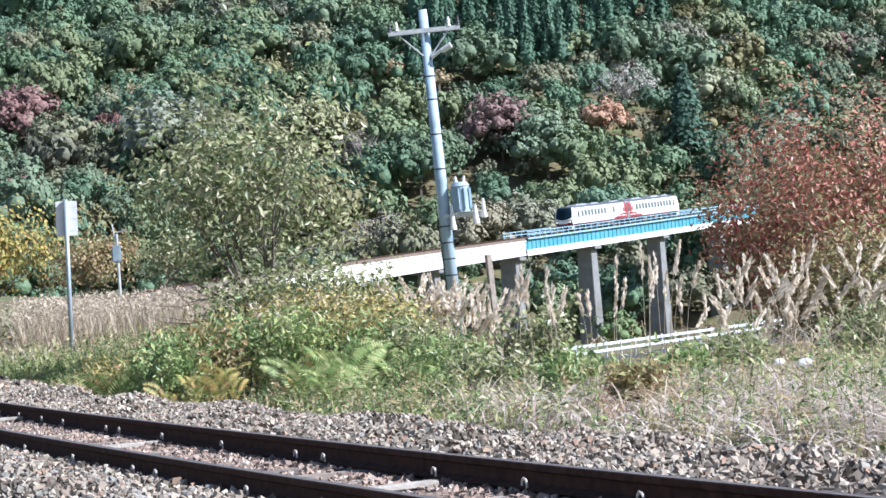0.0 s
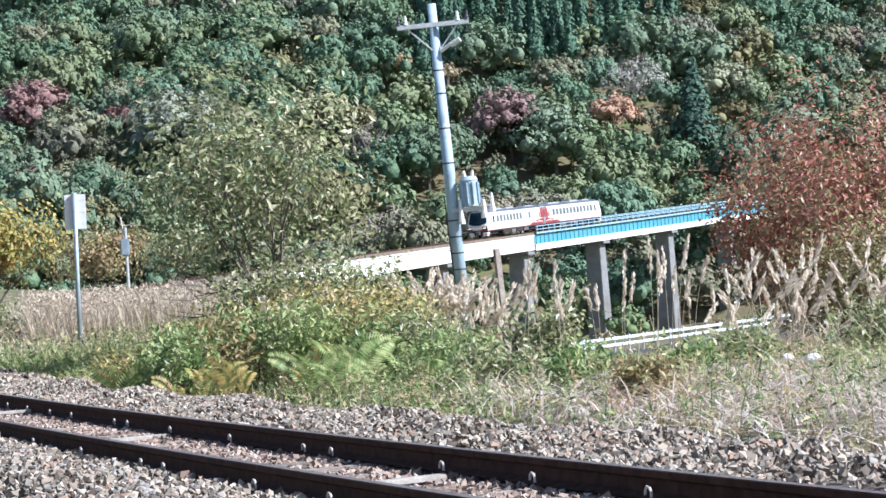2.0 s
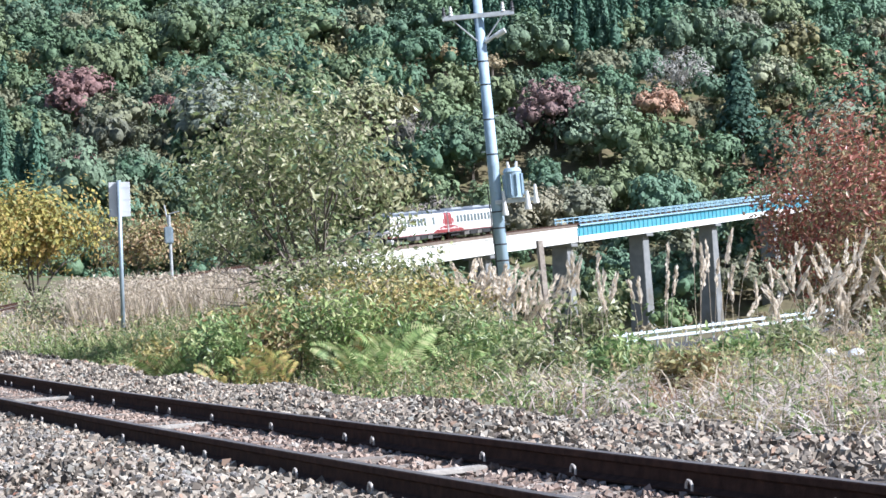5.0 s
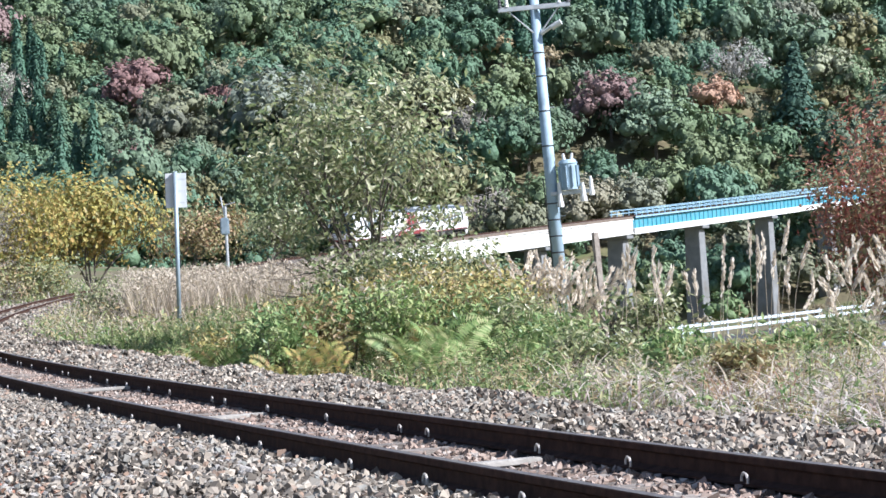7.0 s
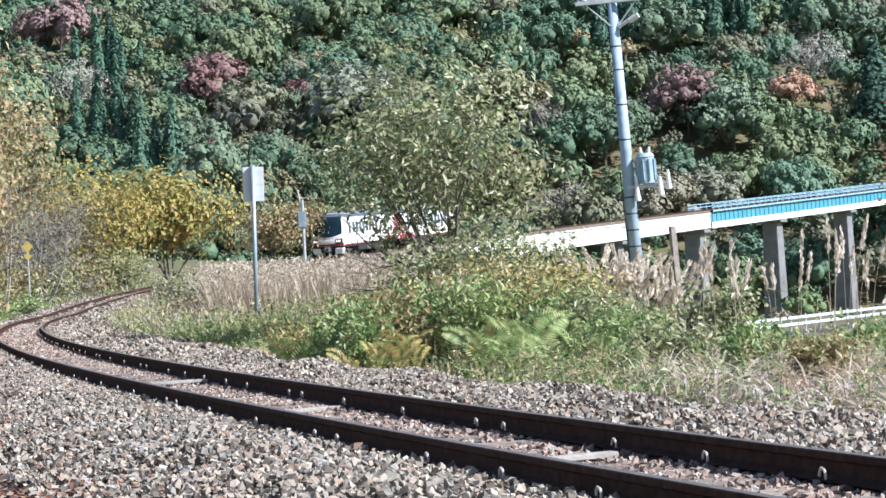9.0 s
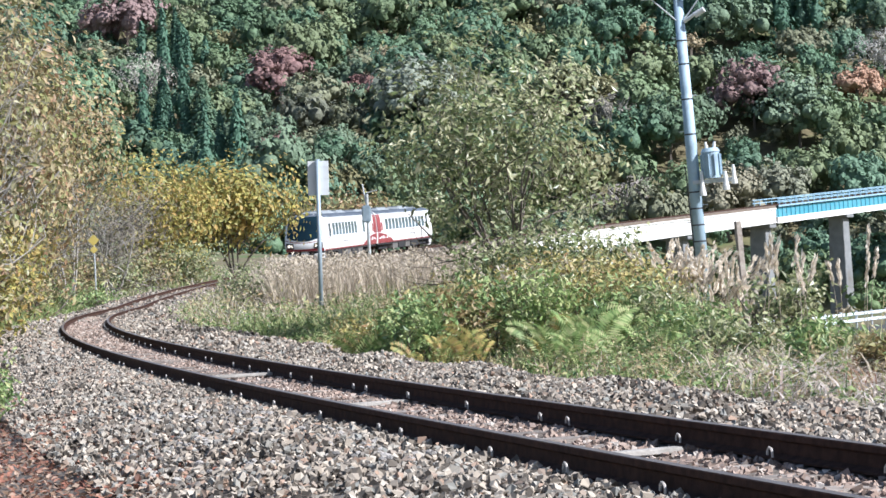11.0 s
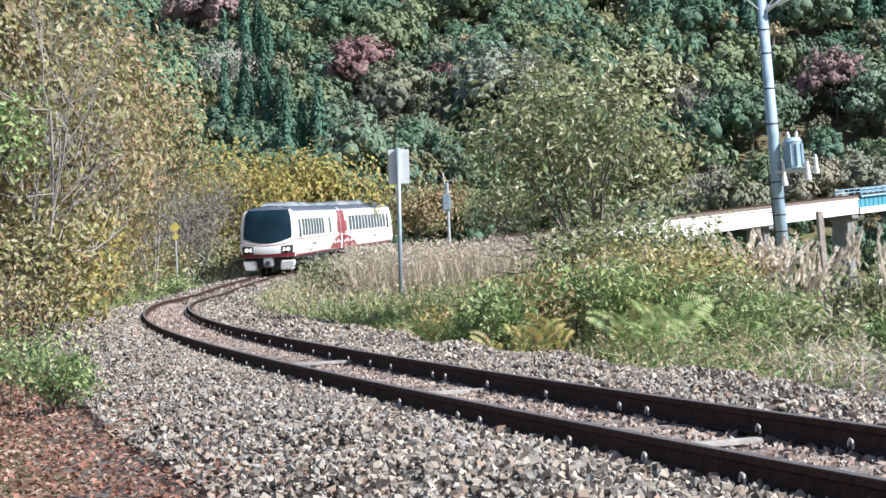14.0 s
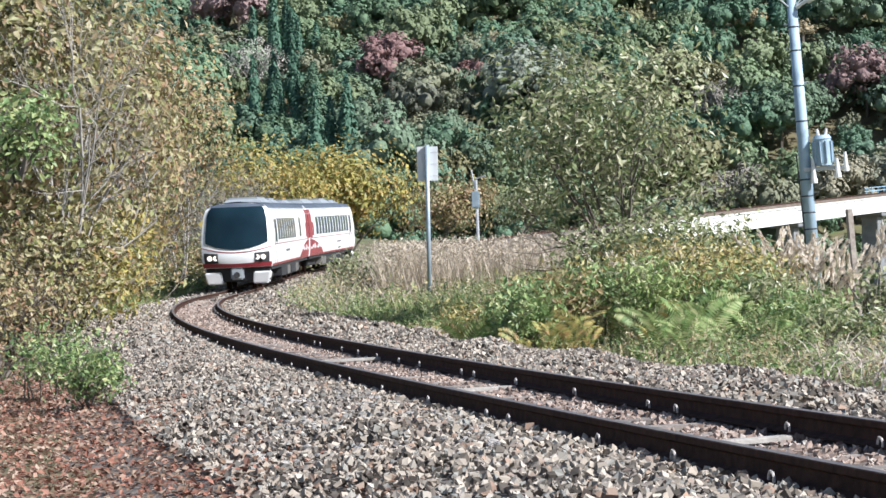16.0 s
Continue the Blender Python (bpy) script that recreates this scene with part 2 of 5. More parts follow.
# ---- bridge ----
S_B0, S_JOINT, S_B1 = 140.0, 230.5, 322.0
bridge = thing("railway_bridge", None, "long railway viaduct, white and blue-green girders on concrete piers", "bridge")
SA, SB = np.arange(S_B0, S_JOINT + 0.1, 1.0), np.arange(S_JOINT, S_B1 + 0.1, 1.0)
sweep("white_girder", [(-1.9, -0.45), (1.9, -0.45), (1.9, -0.62), (1.75, -0.64), (1.75, -2.35), (1.85, -2.37), (1.85, -2.5), (-1.85, -2.5), (-1.75, -2.35), (-1.75, -0.62)], SA, M_WHITEGIRDER, bridge, "white-painted plate girder", close=True)
sweep("track_bed", [(-1.8, -0.44), (-1.8, -0.12), (1.8, -0.12), (1.8, -0.44)], SA, M_DECKEDGE, bridge, "rust-brown edge of the track bed", close=True)
sweep("teal_girder", [(-1.6, -0.35), (1.6, -0.35), (1.6, -1.75), (-1.6, -1.75)], SB, M_TEAL, bridge, "blue-green painted girder", close=True)
sweep("lower_flange", [(-1.75, -1.76), (1.75, -1.76), (1.75, -2.6), (-1.75, -2.6)], SB, M_WHITEGIRDER, bridge, "white lower girder", close=True)
sweep("track_bed", [(-1.55, -0.34), (-1.55, -0.12), (1.55, -0.12), (1.55, -0.34)], SB, M_DECKEDGE, bridge, close=True)
for side in (-1.9, 1.9):
    for up in (0.75, 0.3):
        sweep("handrail", [(side - 0.05, up - 0.05), (side + 0.05, up - 0.05), (side + 0.05, up + 0.05), (side - 0.05, up + 0.05)], SB, M_RAILBLUE, bridge, close=True)
    sweep("walkway_edge", [(side - 0.35, -0.32), (side + 0.1, -0.32), (side + 0.1, -0.1), (side - 0.35, -0.1)], SB, M_RAILBLUE, bridge, close=True)


def at_track(s, d=0.0, up=0.0):
    x, y, z = on_track(s, d, up)
    return pose(x, y, z, 0, 0, -float(heading_at(np.float64(s))))


bm = bmesh.new()
box(bm, -0.05, 0.05, -0.05, 0.05, -0.2, 0.8)
post_me = bpy.data.meshes.new("handrail_post")
bm.to_mesh(post_me)
bm.free()
post_me.materials.append(M_RAILBLUE)
bm = bmesh.new()
box(bm, -0.05, 0.1, -0.06, 0.06, -1.75, -0.36)
stiff_me = bpy.data.meshes.new("stiffener")
bm.to_mesh(stiff_me)
bm.free()
stiff_me.materials.append(M_TEAL)
for s in np.arange(S_JOINT + 0.5, S_B1, 2.0):
    for side in (-1.9, 1.9):
        o = new("handrail_post", post_me)
        o.parent, o.matrix_world = bridge, at_track(s, side)
for s in np.arange(S_JOINT + 0.5, S_B1, 1.5):
    o = new("stiffener", stiff_me)
    o.parent, o.matrix_world = bridge, at_track(s, 1.6)
bm = bmesh.new()
box(bm, -0.04, 0.05, -0.05, 0.05, -2.36, -0.63)
wst_me = bpy.data.meshes.new("stiffener")
bm.to_mesh(wst_me)
bm.free()
wst_me.materials.append(M_WHITEGIRDER)
for s in np.arange(S_B0 + 1, S_JOINT, 2.5):
    o = new("stiffener", wst_me)
    o.parent, o.matrix_world = bridge, at_track(s, 1.75)
for s in (172.0, 200.0, 228.5, 255.0, 280.5, 306.0):
    bm = bmesh.new()
    foot = float(ground_z(*on_track(s)[:2], False)) - float(rail_z(s)) - 1
    vs = box(bm, -1.15, 1.15, -1.0, 1.0, foot, -3.1, 0.06)
    for v in vs:
        if v.co.z < foot + 1:
            v.co.x *= 1.3
            v.co.y *= 1.35
    box(bm, -1.9, 1.9, -1.15, 1.15, -3.1, -2.62, 0.05)
    p = part("pier", bm, M_CONCRETE, bridge, "tapered grey concrete pier")
    p.matrix_world = at_track(s)
bm = bmesh.new()
box(bm, -2.6, 2.6, -2.5, 1.2, -8, -0.5, 0.08)
p = part("abutment", bm, M_CONCRETE, bridge)
p.matrix_world = at_track(S_B0 - 1)
# ---- plants ----
def unit(v):
    return v / np.maximum(np.linalg.norm(v, axis=-1, keepdims=True), 1e-9)


def leaf_quads(c, n, size, slim=0.5, r=rng, fold=0.18):
    """One folded leaf at each centre c, facing n roughly. Returns verts and quads."""
    c, n = np.asarray(c, float), unit(np.asarray(n, float))
    k = len(c)
    a = unit(np.cross(n, unit(r.normal(size=(k, 3)))))
    b = np.cross(n, a)
    L = (size * r.uniform(0.65, 1.35, (k, 1))) / 2
    W = L * slim
    v = np.stack([c - a * L, c + b * W + n * W * fold * 2 - a * L * 0.1, c + a * L, c - b * W + n * W * fold * 2 - a * L * 0.1], 1)
    f = np.arange(k * 4).reshape(k, 4)
    return v.reshape(-1, 3), f


def tubes(polys, seg=5):
    """Tapered tubes along polylines of (points, radii)."""
    V, Fc, base = [], [], 0
    for p, rad in polys:
        p, rad = np.asarray(p, float), np.asarray(rad, float)
        t = unit(np.gradient(p, axis=0))
        ref = np.array([0.31, 0.9, 0.27]) if abs(t[0] @ np.array([0.31, 0.9, 0.27])) < 0.9 else np.array([1.0, 0, 0])
        u = unit(np.cross(t, ref))
        w = np.cross(t, u)
        an = np.arange(seg) * 2 * np.pi / seg
        ring = p[:, None] + rad[:, None, None] * (u[:, None] * np.cos(an)[:, None] + w[:, None] * np.sin(an)[:, None])
        V.append(ring.reshape(-1, 3))
        for i in range(len(p) - 1):
            for j in range(seg):
                a, b2 = base + i * seg + j, base + i * seg + (j + 1) % seg
                Fc.append((a, b2, b2 + seg, a + seg))
        base += len(p) * seg
    return np.concatenate(V), np.array(Fc)


def limbs(base, height, spread, r, stems=3, depth=3, lean=(0, 0), thick=0.06, first=0.55, twigs=False):
    """A branching skeleton: polylines with radii, and the twig points with their outward ways."""
    polys, tips = [], []

    def grow(p, d, length, rad, lev):
        n = 5
        pts, rr = [p], [rad]
        for i in range(n):
            d = unit(d + r.normal(0, 0.16, 3) + np.array([0, 0, 0.05]))
            p = p + d * length / n
            pts.append(p)
            rr.append(rad * (1 - 0.55 * (i + 1) / n))
            if lev < depth and i >= 1:
                for _ in range(2):
                    if r.random() < 0.75:
                        side = unit(r.normal(size=3) * np.array([spread, spread, 0.45]) + d * 0.7 + np.array([0, 0, 0.15]))
                        grow(p, side, length * r.uniform(0.45, 0.7), rr[-1] * 0.6, lev + 1)
            if lev >= depth - 1:
                tips.append((p, d))
        if lev < depth or twigs:
            polys.append((np.array(pts), np.array(rr)))

    for k in range(stems):
        a = r.uniform(0, 6.28)
        d = unit(np.array([math.cos(a) * spread * 0.45 + lean[0], math.sin(a) * spread * 0.45 + lean[1], 1.0]))
        grow(np.asarray(base, float) + np.array([math.cos(a), math.sin(a), 0]) * 0.12 * (stems > 1), d, height * first * r.uniform(0.8, 1.1), thick, 0)
    return polys, np.array([t[0] for t in tips]), np.array([t[1] for t in tips])


def grown(name, base, height, width, seed, leaf_mat, bark, leaves=6000, leaf=0.1, slim=0.5, fan=0.0, stems=3, spread=0.9, depth=3, thick=0.05, fluff=0.25, lean=(0, 0), label="", category="shrub", group="", first=0.55):
    """A shrub or tree: limbs, and leaves round its twigs, fitted to a height and a width."""
    r = np.random.default_rng(seed)
    polys, tp, td = limbs((0, 0, 0), height, spread, r, stems, depth, lean, thick, first, name == "bare_tree")
    top, half = np.percentile(tp[:, 2], 97), np.percentile(np.abs(tp[:, :2] - tp[:, :2].mean(0)), 95)
    kz, kx = height / top, width / 2 / half
    sc = np.array([kx, kx, kz])
    polys = [(p * sc, q) for p, q in polys]
    polys = [(p, q) for p, q in polys if np.hypot(p[:, 0], p[:, 1]).max() < width * 0.56 and p[:, 2].max() < height * 1.08]
    tp = tp * sc
    e = thing(name, pose(*base), label, category, group)
    v, f = tubes(polys, 3)
    tri_ob("trunk", v, f, bark, e, smooth=True)
    if leaves:
        i = r.integers(0, len(tp), leaves)
        c = tp[i] + r.normal(0, fluff, (leaves, 3))
        c[:, 2] = np.maximum(c[:, 2], 0.05)
        if fan:
            c = c[c[:, 2] > fan * np.hypot(*(c[:, :2].T)) / (width / 2) + 0.1]
        edge = np.maximum(np.hypot(*((c[:, :2] - tp[:, :2].mean(0)).T)) / (width * 0.58), c[:, 2] / (height * 1.06))
        c = c[edge < r.uniform(0.72, 1.22, len(c))]
        leaves = len(c)
        n = unit((c - tp.mean(0)) * 0.5 + r.normal(0, 0.8, (leaves, 3)) + np.array([0.2, -0.15, 0.5]))
        v, f = leaf_quads(c, n, leaf, slim, r)
        tri_ob("crown", v, f, leaf_mat, e)
    return e


def blades(points, height, width, r, bend=0.5, seg=3, lean=(0, 0)):
    """Curved grass blades, one at each point. Returns verts and quads."""
    p = np.asarray(points, float)
    k = len(p)
    h = np.asarray(height) * np.ones(k)
    a = r.uniform(0, 2 * np.pi, k)
    out = np.stack([np.cos(a) + lean[0], np.sin(a) + lean[1], np.zeros(k)], -1)
    side = np.stack([-np.sin(a), np.cos(a), np.zeros(k)], -1)
    b = bend * r.uniform(0.3, 1.6, k) * h
    w = width * r.uniform(0.6, 1.4, k)
    V = []
    for i in range(seg + 1):
        u = i / seg
        c = p + out * (b * u ** 2)[:, None] + np.array([0, 0, 1.0]) * (h * (u - 0.28 * bend * u ** 3))[:, None]
        ww = (w * (1 - u) ** 0.7 + 0.001)[:, None] / 2
        V += [c - side * ww, c + side * ww]
    V = np.stack(V, 1).reshape(-1, 3)
    m = 2 * (seg + 1)
    f = np.concatenate([np.arange(k)[:, None] * m + np.array([2 * i, 2 * i + 1, 2 * i + 3, 2 * i + 2]) for i in range(seg)])
    return V, f


def joined(chunks):
    V, Fc, b = [], [], 0
    for v, f in chunks:
        V.append(v)
        Fc.append(f + b)
        b += len(v)
    return np.concatenate(V), np.concatenate(Fc)


def polar(az, dist):
    """A place on the map by its bearing in degrees and its distance from the eye."""
    a = np.radians(az)
    return np.stack([dist * np.sin(a), dist * np.cos(a)], -1)


def rooted(az, dist, dz=0.0):
    x, y = polar(az, dist)
    return float(x), float(y), float(ground_z(x, y)) + dz


M_BARK = material("grey_brown_bark", (0.10, 0.08, 0.06), (0.22, 0.19, 0.16), 8, 0.9, bump=0.5, fine=40)
M_PALEBARK = material("pale_bark", (0.28, 0.26, 0.23), (0.45, 0.42, 0.38), 8, 0.9, bump=0.4, fine=40)
L_WOOD = leafy("wood_leaves", [(0.86, 0.86, 0.86), (0.95, 0.95, 0.95), (1.04, 1.04, 1.04), (1.14, 1.14, 1.12)], 0.6, 0.12, 0.25, tinted=True, grain=1.4)
L_OLIVE = leafy("olive_leaves", [(0.07, 0.11, 0.05), (0.19, 0.24, 0.10), (0.33, 0.36, 0.17), (0.55, 0.53, 0.34), (0.17, 0.19, 0.08)], 0.38, 0.38, 0.5)
L_YELLOW = leafy("yellow_leaves", [(0.17, 0.19, 0.07), (0.33, 0.32, 0.10), (0.50, 0.43, 0.13), (0.46, 0.31, 0.11), (0.25, 0.26, 0.10)], 0.5, 0.35)
L_BROWN = leafy("brown_olive_leaves", [(0.13, 0.10, 0.05), (0.30, 0.24, 0.12), (0.44, 0.36, 0.19), (0.26, 0.28, 0.10), (0.38, 0.22, 0.13), (0.56, 0.48, 0.30)], 0.5, 0.3, 0.4)
L_GREEN = leafy("green_leaves", [(0.10, 0.17, 0.06), (0.20, 0.30, 0.11), (0.34, 0.43, 0.18), (0.48, 0.50, 0.23)], 0.4, 0.35, 0.5)
L_RED = leafy("red_leaves", [(0.20, 0.07, 0.05), (0.40, 0.13, 0.10), (0.54, 0.25, 0.18), (0.46, 0.28, 0.16), (0.20, 0.19, 0.09), (0.36, 0.30, 0.16)], 0.42, 0.3, 0.5)
L_GOLD = leafy("golden_olive_leaves", [(0.10, 0.11, 0.04), (0.28, 0.27, 0.09), (0.46, 0.38, 0.14), (0.56, 0.50, 0.24), (0.32, 0.19, 0.09)], 0.45, 0.35, 0.4)
L_TANGLE = leafy("tangled_olive_leaves", [(0.06, 0.06, 0.03), (0.20, 0.18, 0.08), (0.34, 0.33, 0.13), (0.28, 0.17, 0.10), (0.50, 0.45, 0.27), (0.20, 0.24, 0.08)], 0.45, 0.3, 0.4)
L_RUST = leafy("rust_brush_leaves", [(0.13, 0.10, 0.04), (0.30, 0.21, 0.10), (0.42, 0.32, 0.16), (0.27, 0.28, 0.11), (0.46, 0.42, 0.24)], 0.45, 0.35, 0.4)
L_FERN = leafy("fern_leaves", [(0.13, 0.21, 0.07), (0.25, 0.35, 0.12), (0.39, 0.46, 0.19), (0.50, 0.50, 0.25)], 0.5, 0.35)
L_RUSTFERN = leafy("yellowing_fern_leaves", [(0.16, 0.20, 0.06), (0.36, 0.38, 0.12), (0.58, 0.46, 0.17), (0.52, 0.29, 0.13), (0.40, 0.44, 0.15)], 0.5, 0.35)
L_STRAW = leafy("straw", [(0.42, 0.35, 0.25), (0.55, 0.47, 0.36), (0.66, 0.58, 0.47), (0.48, 0.40, 0.32)], 0.6, 0.3, 0.3)
L_PLUME = leafy("silver_plume", [(0.66, 0.57, 0.46), (0.76, 0.68, 0.57), (0.84, 0.78, 0.68)], 0.7, 0.5, 0.2)
L_DRY = leafy("dry_pink_grey_grass", [(0.33, 0.24, 0.19), (0.50, 0.41, 0.34), (0.64, 0.57, 0.50), (0.34, 0.32, 0.18)], 0.6, 0.3, 0.3)
L_GRASS = leafy("green_grass", [(0.12, 0.20, 0.06), (0.22, 0.32, 0.10), (0.36, 0.43, 0.17), (0.48, 0.46, 0.25)], 0.5, 0.35, 0.4)
L_GREYTWIG = leafy("grey_twigs", [(0.12, 0.105, 0.085), (0.23, 0.20, 0.17), (0.20, 0.19, 0.11)], 0.8, 0.1, 0.2)


# the wooded hill
def lobe_balls(c, lr, squash=0.85):
    """Low lumpy balls of inner foliage, one in each lobe."""
    g = np.array([(x, y, z) for z in (-1, 0, 1) for y in (-1, 0, 1) for x in (-1, 0, 1)], float)
    ball = unit(g)
    ball[13] = 0
    q = []
    for ax in range(3):
        st = (1, 3, 9)
        u, w = [st[k] for k in range(3) if k != ax]
        for side in (0, 2):
            o = side * st[ax]
            for i in range(2):
                for j in range(2):
                    e = o + i * u + j * w
                    f = (e, e + u, e + u + w, e + w)
                    n = np.cross(g[f[1]] - g[f[0]], g[f[2]] - g[f[0]])
                    q.append(f if n[ax] * (side - 1) > 0 else f[::-1])
    q = np.array(q)
    v = c[:, None] + ball[None] * lr[:, None, None] * np.array([1, 1, squash])
    return v.reshape(-1, 3), (np.arange(len(c))[:, None, None] * 27 + q[None]).reshape(-1, 4)


def crown_shell(r, radius, height, lobes, leaves, size, core=True):
    """A crown of lobes; on each lobe sit clumps of small leaves round inner foliage."""
    a, q = r.uniform(0, 6.28, lobes), np.sqrt(r.uniform(0.02, 1, lobes))
    c = np.stack([np.cos(a) * q * radius * 0.74, np.sin(a) * q * radius * 0.74, height * (0.38 + 0.42 * (1 - q ** 2) * r.uniform(0.8, 1.1, lobes) + 0.12 * r.random(lobes))], -1)
    lr = radius * r.uniform(0.26, 0.44, lobes)
    each = 9
    k = max(1, leaves // each)
    i = r.choice(lobes, k, p=lr ** 2 / (lr ** 2).sum())
    n = unit(r.normal(size=(k, 3)) + np.array([0, -0.15, 0.5]))
    hub = c[i] + n * lr[i][:, None] * r.uniform(0.82, 1.12, (k, 1)) * np.array([1, 1, 0.85])
    m = unit(r.normal(size=(k * each, 3)) + np.repeat(n, each, 0) * 0.6 + np.array([0, 0, 0.5]))
    p = np.repeat(hub, each, 0) + m * radius * 0.1 * r.uniform(0.4, 1.25, (k * each, 1))
    v, f = leaf_quads(p, unit(m * 0.5 + np.repeat(n, each, 0) * 0.7 + r.normal(0, 0.2, m.shape) + np.array([0.15, -0.1, 0.1])), size, 0.75, r)
    if not core:
        return v, f
    return joined([(v, f), lobe_balls(c, lr * 0.5)])


def spire_shell(r, radius, height, leaves, size):
    """A conifer: drooping tiers that narrow to a point."""
    u = r.random(leaves) ** 0.75
    a = r.uniform(0, 6.28, leaves)
    tier = u * 11 + 0.25 * np.sin(3 * a)
    out = 1 - (tier % 1)
    rad = radius * (1.02 - u) * (0.62 + 0.42 * out) * (1 + 0.12 * np.sin(5 * a + 9 * u)) + 0.03 * radius
    n = np.stack([np.cos(a), np.sin(a), 0.75 * np.ones(leaves)], -1)
    p = np.stack([np.cos(a) * rad, np.sin(a) * rad, height * (0.1 + 0.9 * u)], -1) + r.normal(0, 0.03 * radius, (leaves, 3))
    v, f = leaf_quads(p, unit(n + r.normal(0, 0.3, (leaves, 3))), size, 0.5, r)
    z = np.linspace(0.4, 0.88, 3)
    return joined([(v, f), lobe_balls(np.c_[0 * z, 0 * z, z * height], radius * (1.0 - z) * 0.72 + 0.03 * radius, 1.6)])


_r = np.random.default_rng(11)
BROAD = [crown_shell(_r, 1.0, 1.0, 12, 1100, 0.11) for _ in range(9)]
SCRUB = [crown_shell(_r, 1.0, 1.05, 8, 450, 0.13) for _ in range(4)]
SPIRE = [spire_shell(_r, 1.0, 4.0, 250, 0.3) for _ in range(4)]


def wood(name, spots, protos, colours, label, jitter=0.14):
    """Many trees in one mesh: spots are x, y, radius, spire scale; colours one base colour each."""
    V, Fc, T, b = [], [], [], 0
    for (x, y, rad, hz), c in zip(spots, colours):
        v, f = protos[_r.integers(len(protos))]
        a = _r.uniform(-0.6, 0.6)
        m = np.array([[math.cos(a), -math.sin(a), 0], [math.sin(a), math.cos(a), 0], [0, 0, 1]])
        V.append((v @ m.T) * np.array([rad, rad, rad * hz]) + np.array([x, y, float(ground_z(x, y, False)) + 0.5]))
        Fc.append(f + b)
        b += len(v)
        T.append(np.repeat(np.asarray(c)[None] * _r.uniform(1 - jitter, 1 + jitter), len(v), 0))
    return tagged(tri_ob(name, np.concatenate(V), np.concatenate(Fc), L_WOOD, tint=np.concatenate(T), smooth=True), label, "woodland", kind="stuff")


# trees that stand out by their colour: bearing, height in degrees, half width in degrees, colour, label, kind
def hill_spot(az, el):
    """Where the line of sight with that bearing and height meets the tree tops of the hill."""
    d = np.arange(372, 900, 1.0)
    x, y = polar(az, d).T
    z = EYE.z + d * math.tan(radians(el))
    i = int(np.argmax(z < ground_z(x, y, False) + 8.0))
    return x[i], y[i], d[i]


SPECIAL = [
    (-7.49, 5.1, 0.72, (0.26, 0.16, 0.15), "large tree with dull dark red autumn leaves", "broad"),
    (-5.48, 4.9, 0.34, (0.31, 0.18, 0.16), "small red-leaved tree in the wood", "broad"),
    (4.4, 4.1, 0.78, (0.25, 0.17, 0.16), "maroon-leaved tree among green ones", "broad"),
    (6.98, 4.15, 0.55, (0.47, 0.30, 0.21), "bright orange autumn tree above the bridge", "broad"),
    (1.71, 5.9, 0.36, (0.45, 0.36, 0.21), "yellow-orange autumn tree on the hill", "broad"),
    (2.9, 5.6, 0.3, (0.40, 0.33, 0.21), "ochre autumn tree on the hill", "broad"),
    (-0.39, 4.5, 0.85, (0.33, 0.34, 0.20), "broad yellow-green tree on the hill", "broad"),
    (13.15, 5.5, 0.36, (0.32, 0.20, 0.18), "red-brown autumn tree on the hill", "broad"),
    (9.09, 3.5, 0.62, (0.075, 0.14, 0.10), "tall dark green conifer", "spire"),
    (7.6, 4.9, 0.75, (0.39, 0.38, 0.35), "nearly bare pale grey tree", "bare"),
    (9.92, 4.6, 0.75, (0.34, 0.36, 0.24), "yellowish green broadleaf tree on the hill", "broad"),
    (-6.23, 6.4, 0.42, (0.38, 0.32, 0.20), "orange-yellow autumn tree in the wood", "broad"),
    (-4.73, 5.6, 0.4, (0.35, 0.30, 0.19), "ochre-coloured autumn tree in the wood", "broad"),
    (5.5, 3.6, 1.0, (0.20, 0.27, 0.18), "broad green tree above the bridge", "broad"),
    (2.27, 3.3, 1.0, (0.12, 0.18, 0.11), "large dark green tree", "broad"),
    (0.86, 3.8, 0.7, (0.28, 0.26, 0.22), "grey-brown half-bare tree in the wood", "bare"),
    (-3.9, 4.2, 1.35, (0.25, 0.28, 0.22), "wide grey-green tree on the hill", "broad"),
    (-7.69, 3.6, 0.42, (0.23, 0.14, 0.13), "dark red narrow tree on the hill", "broad"),
    (-9.46, 3.9, 0.45, (0.11, 0.18, 0.11), "narrow bright green conifer", "spire"),
    (-10.93, 5.0, 0.9, (0.40, 0.38, 0.33), "pale half-bare tree on the hill", "bare"),
    (3.6, 1.5, 1.0, (0.29, 0.27, 0.19), "olive-brown bushy tree behind the bridge", "broad"),
    (4.8, 1.7, 0.9, (0.24, 0.25, 0.18), "grey-green bushy tree behind the bridge", "broad"),
    (1.1, 1.6, 0.8, (0.30, 0.27, 0.24), "grey-purple twiggy tree behind the bridge", "bare"),
    (-11.3, 6.5, 0.8, (0.27, 0.19, 0.18), "dull red autumn tree on the hill", "broad"),
    (11.4, 3.2, 0.9, (0.22, 0.25, 0.18), "grey-green broadleaf tree on the hill", "broad"),
]
_kept = [(az, half, hill_spot(az, el)[2]) for az, el, half, *_ in SPECIAL]

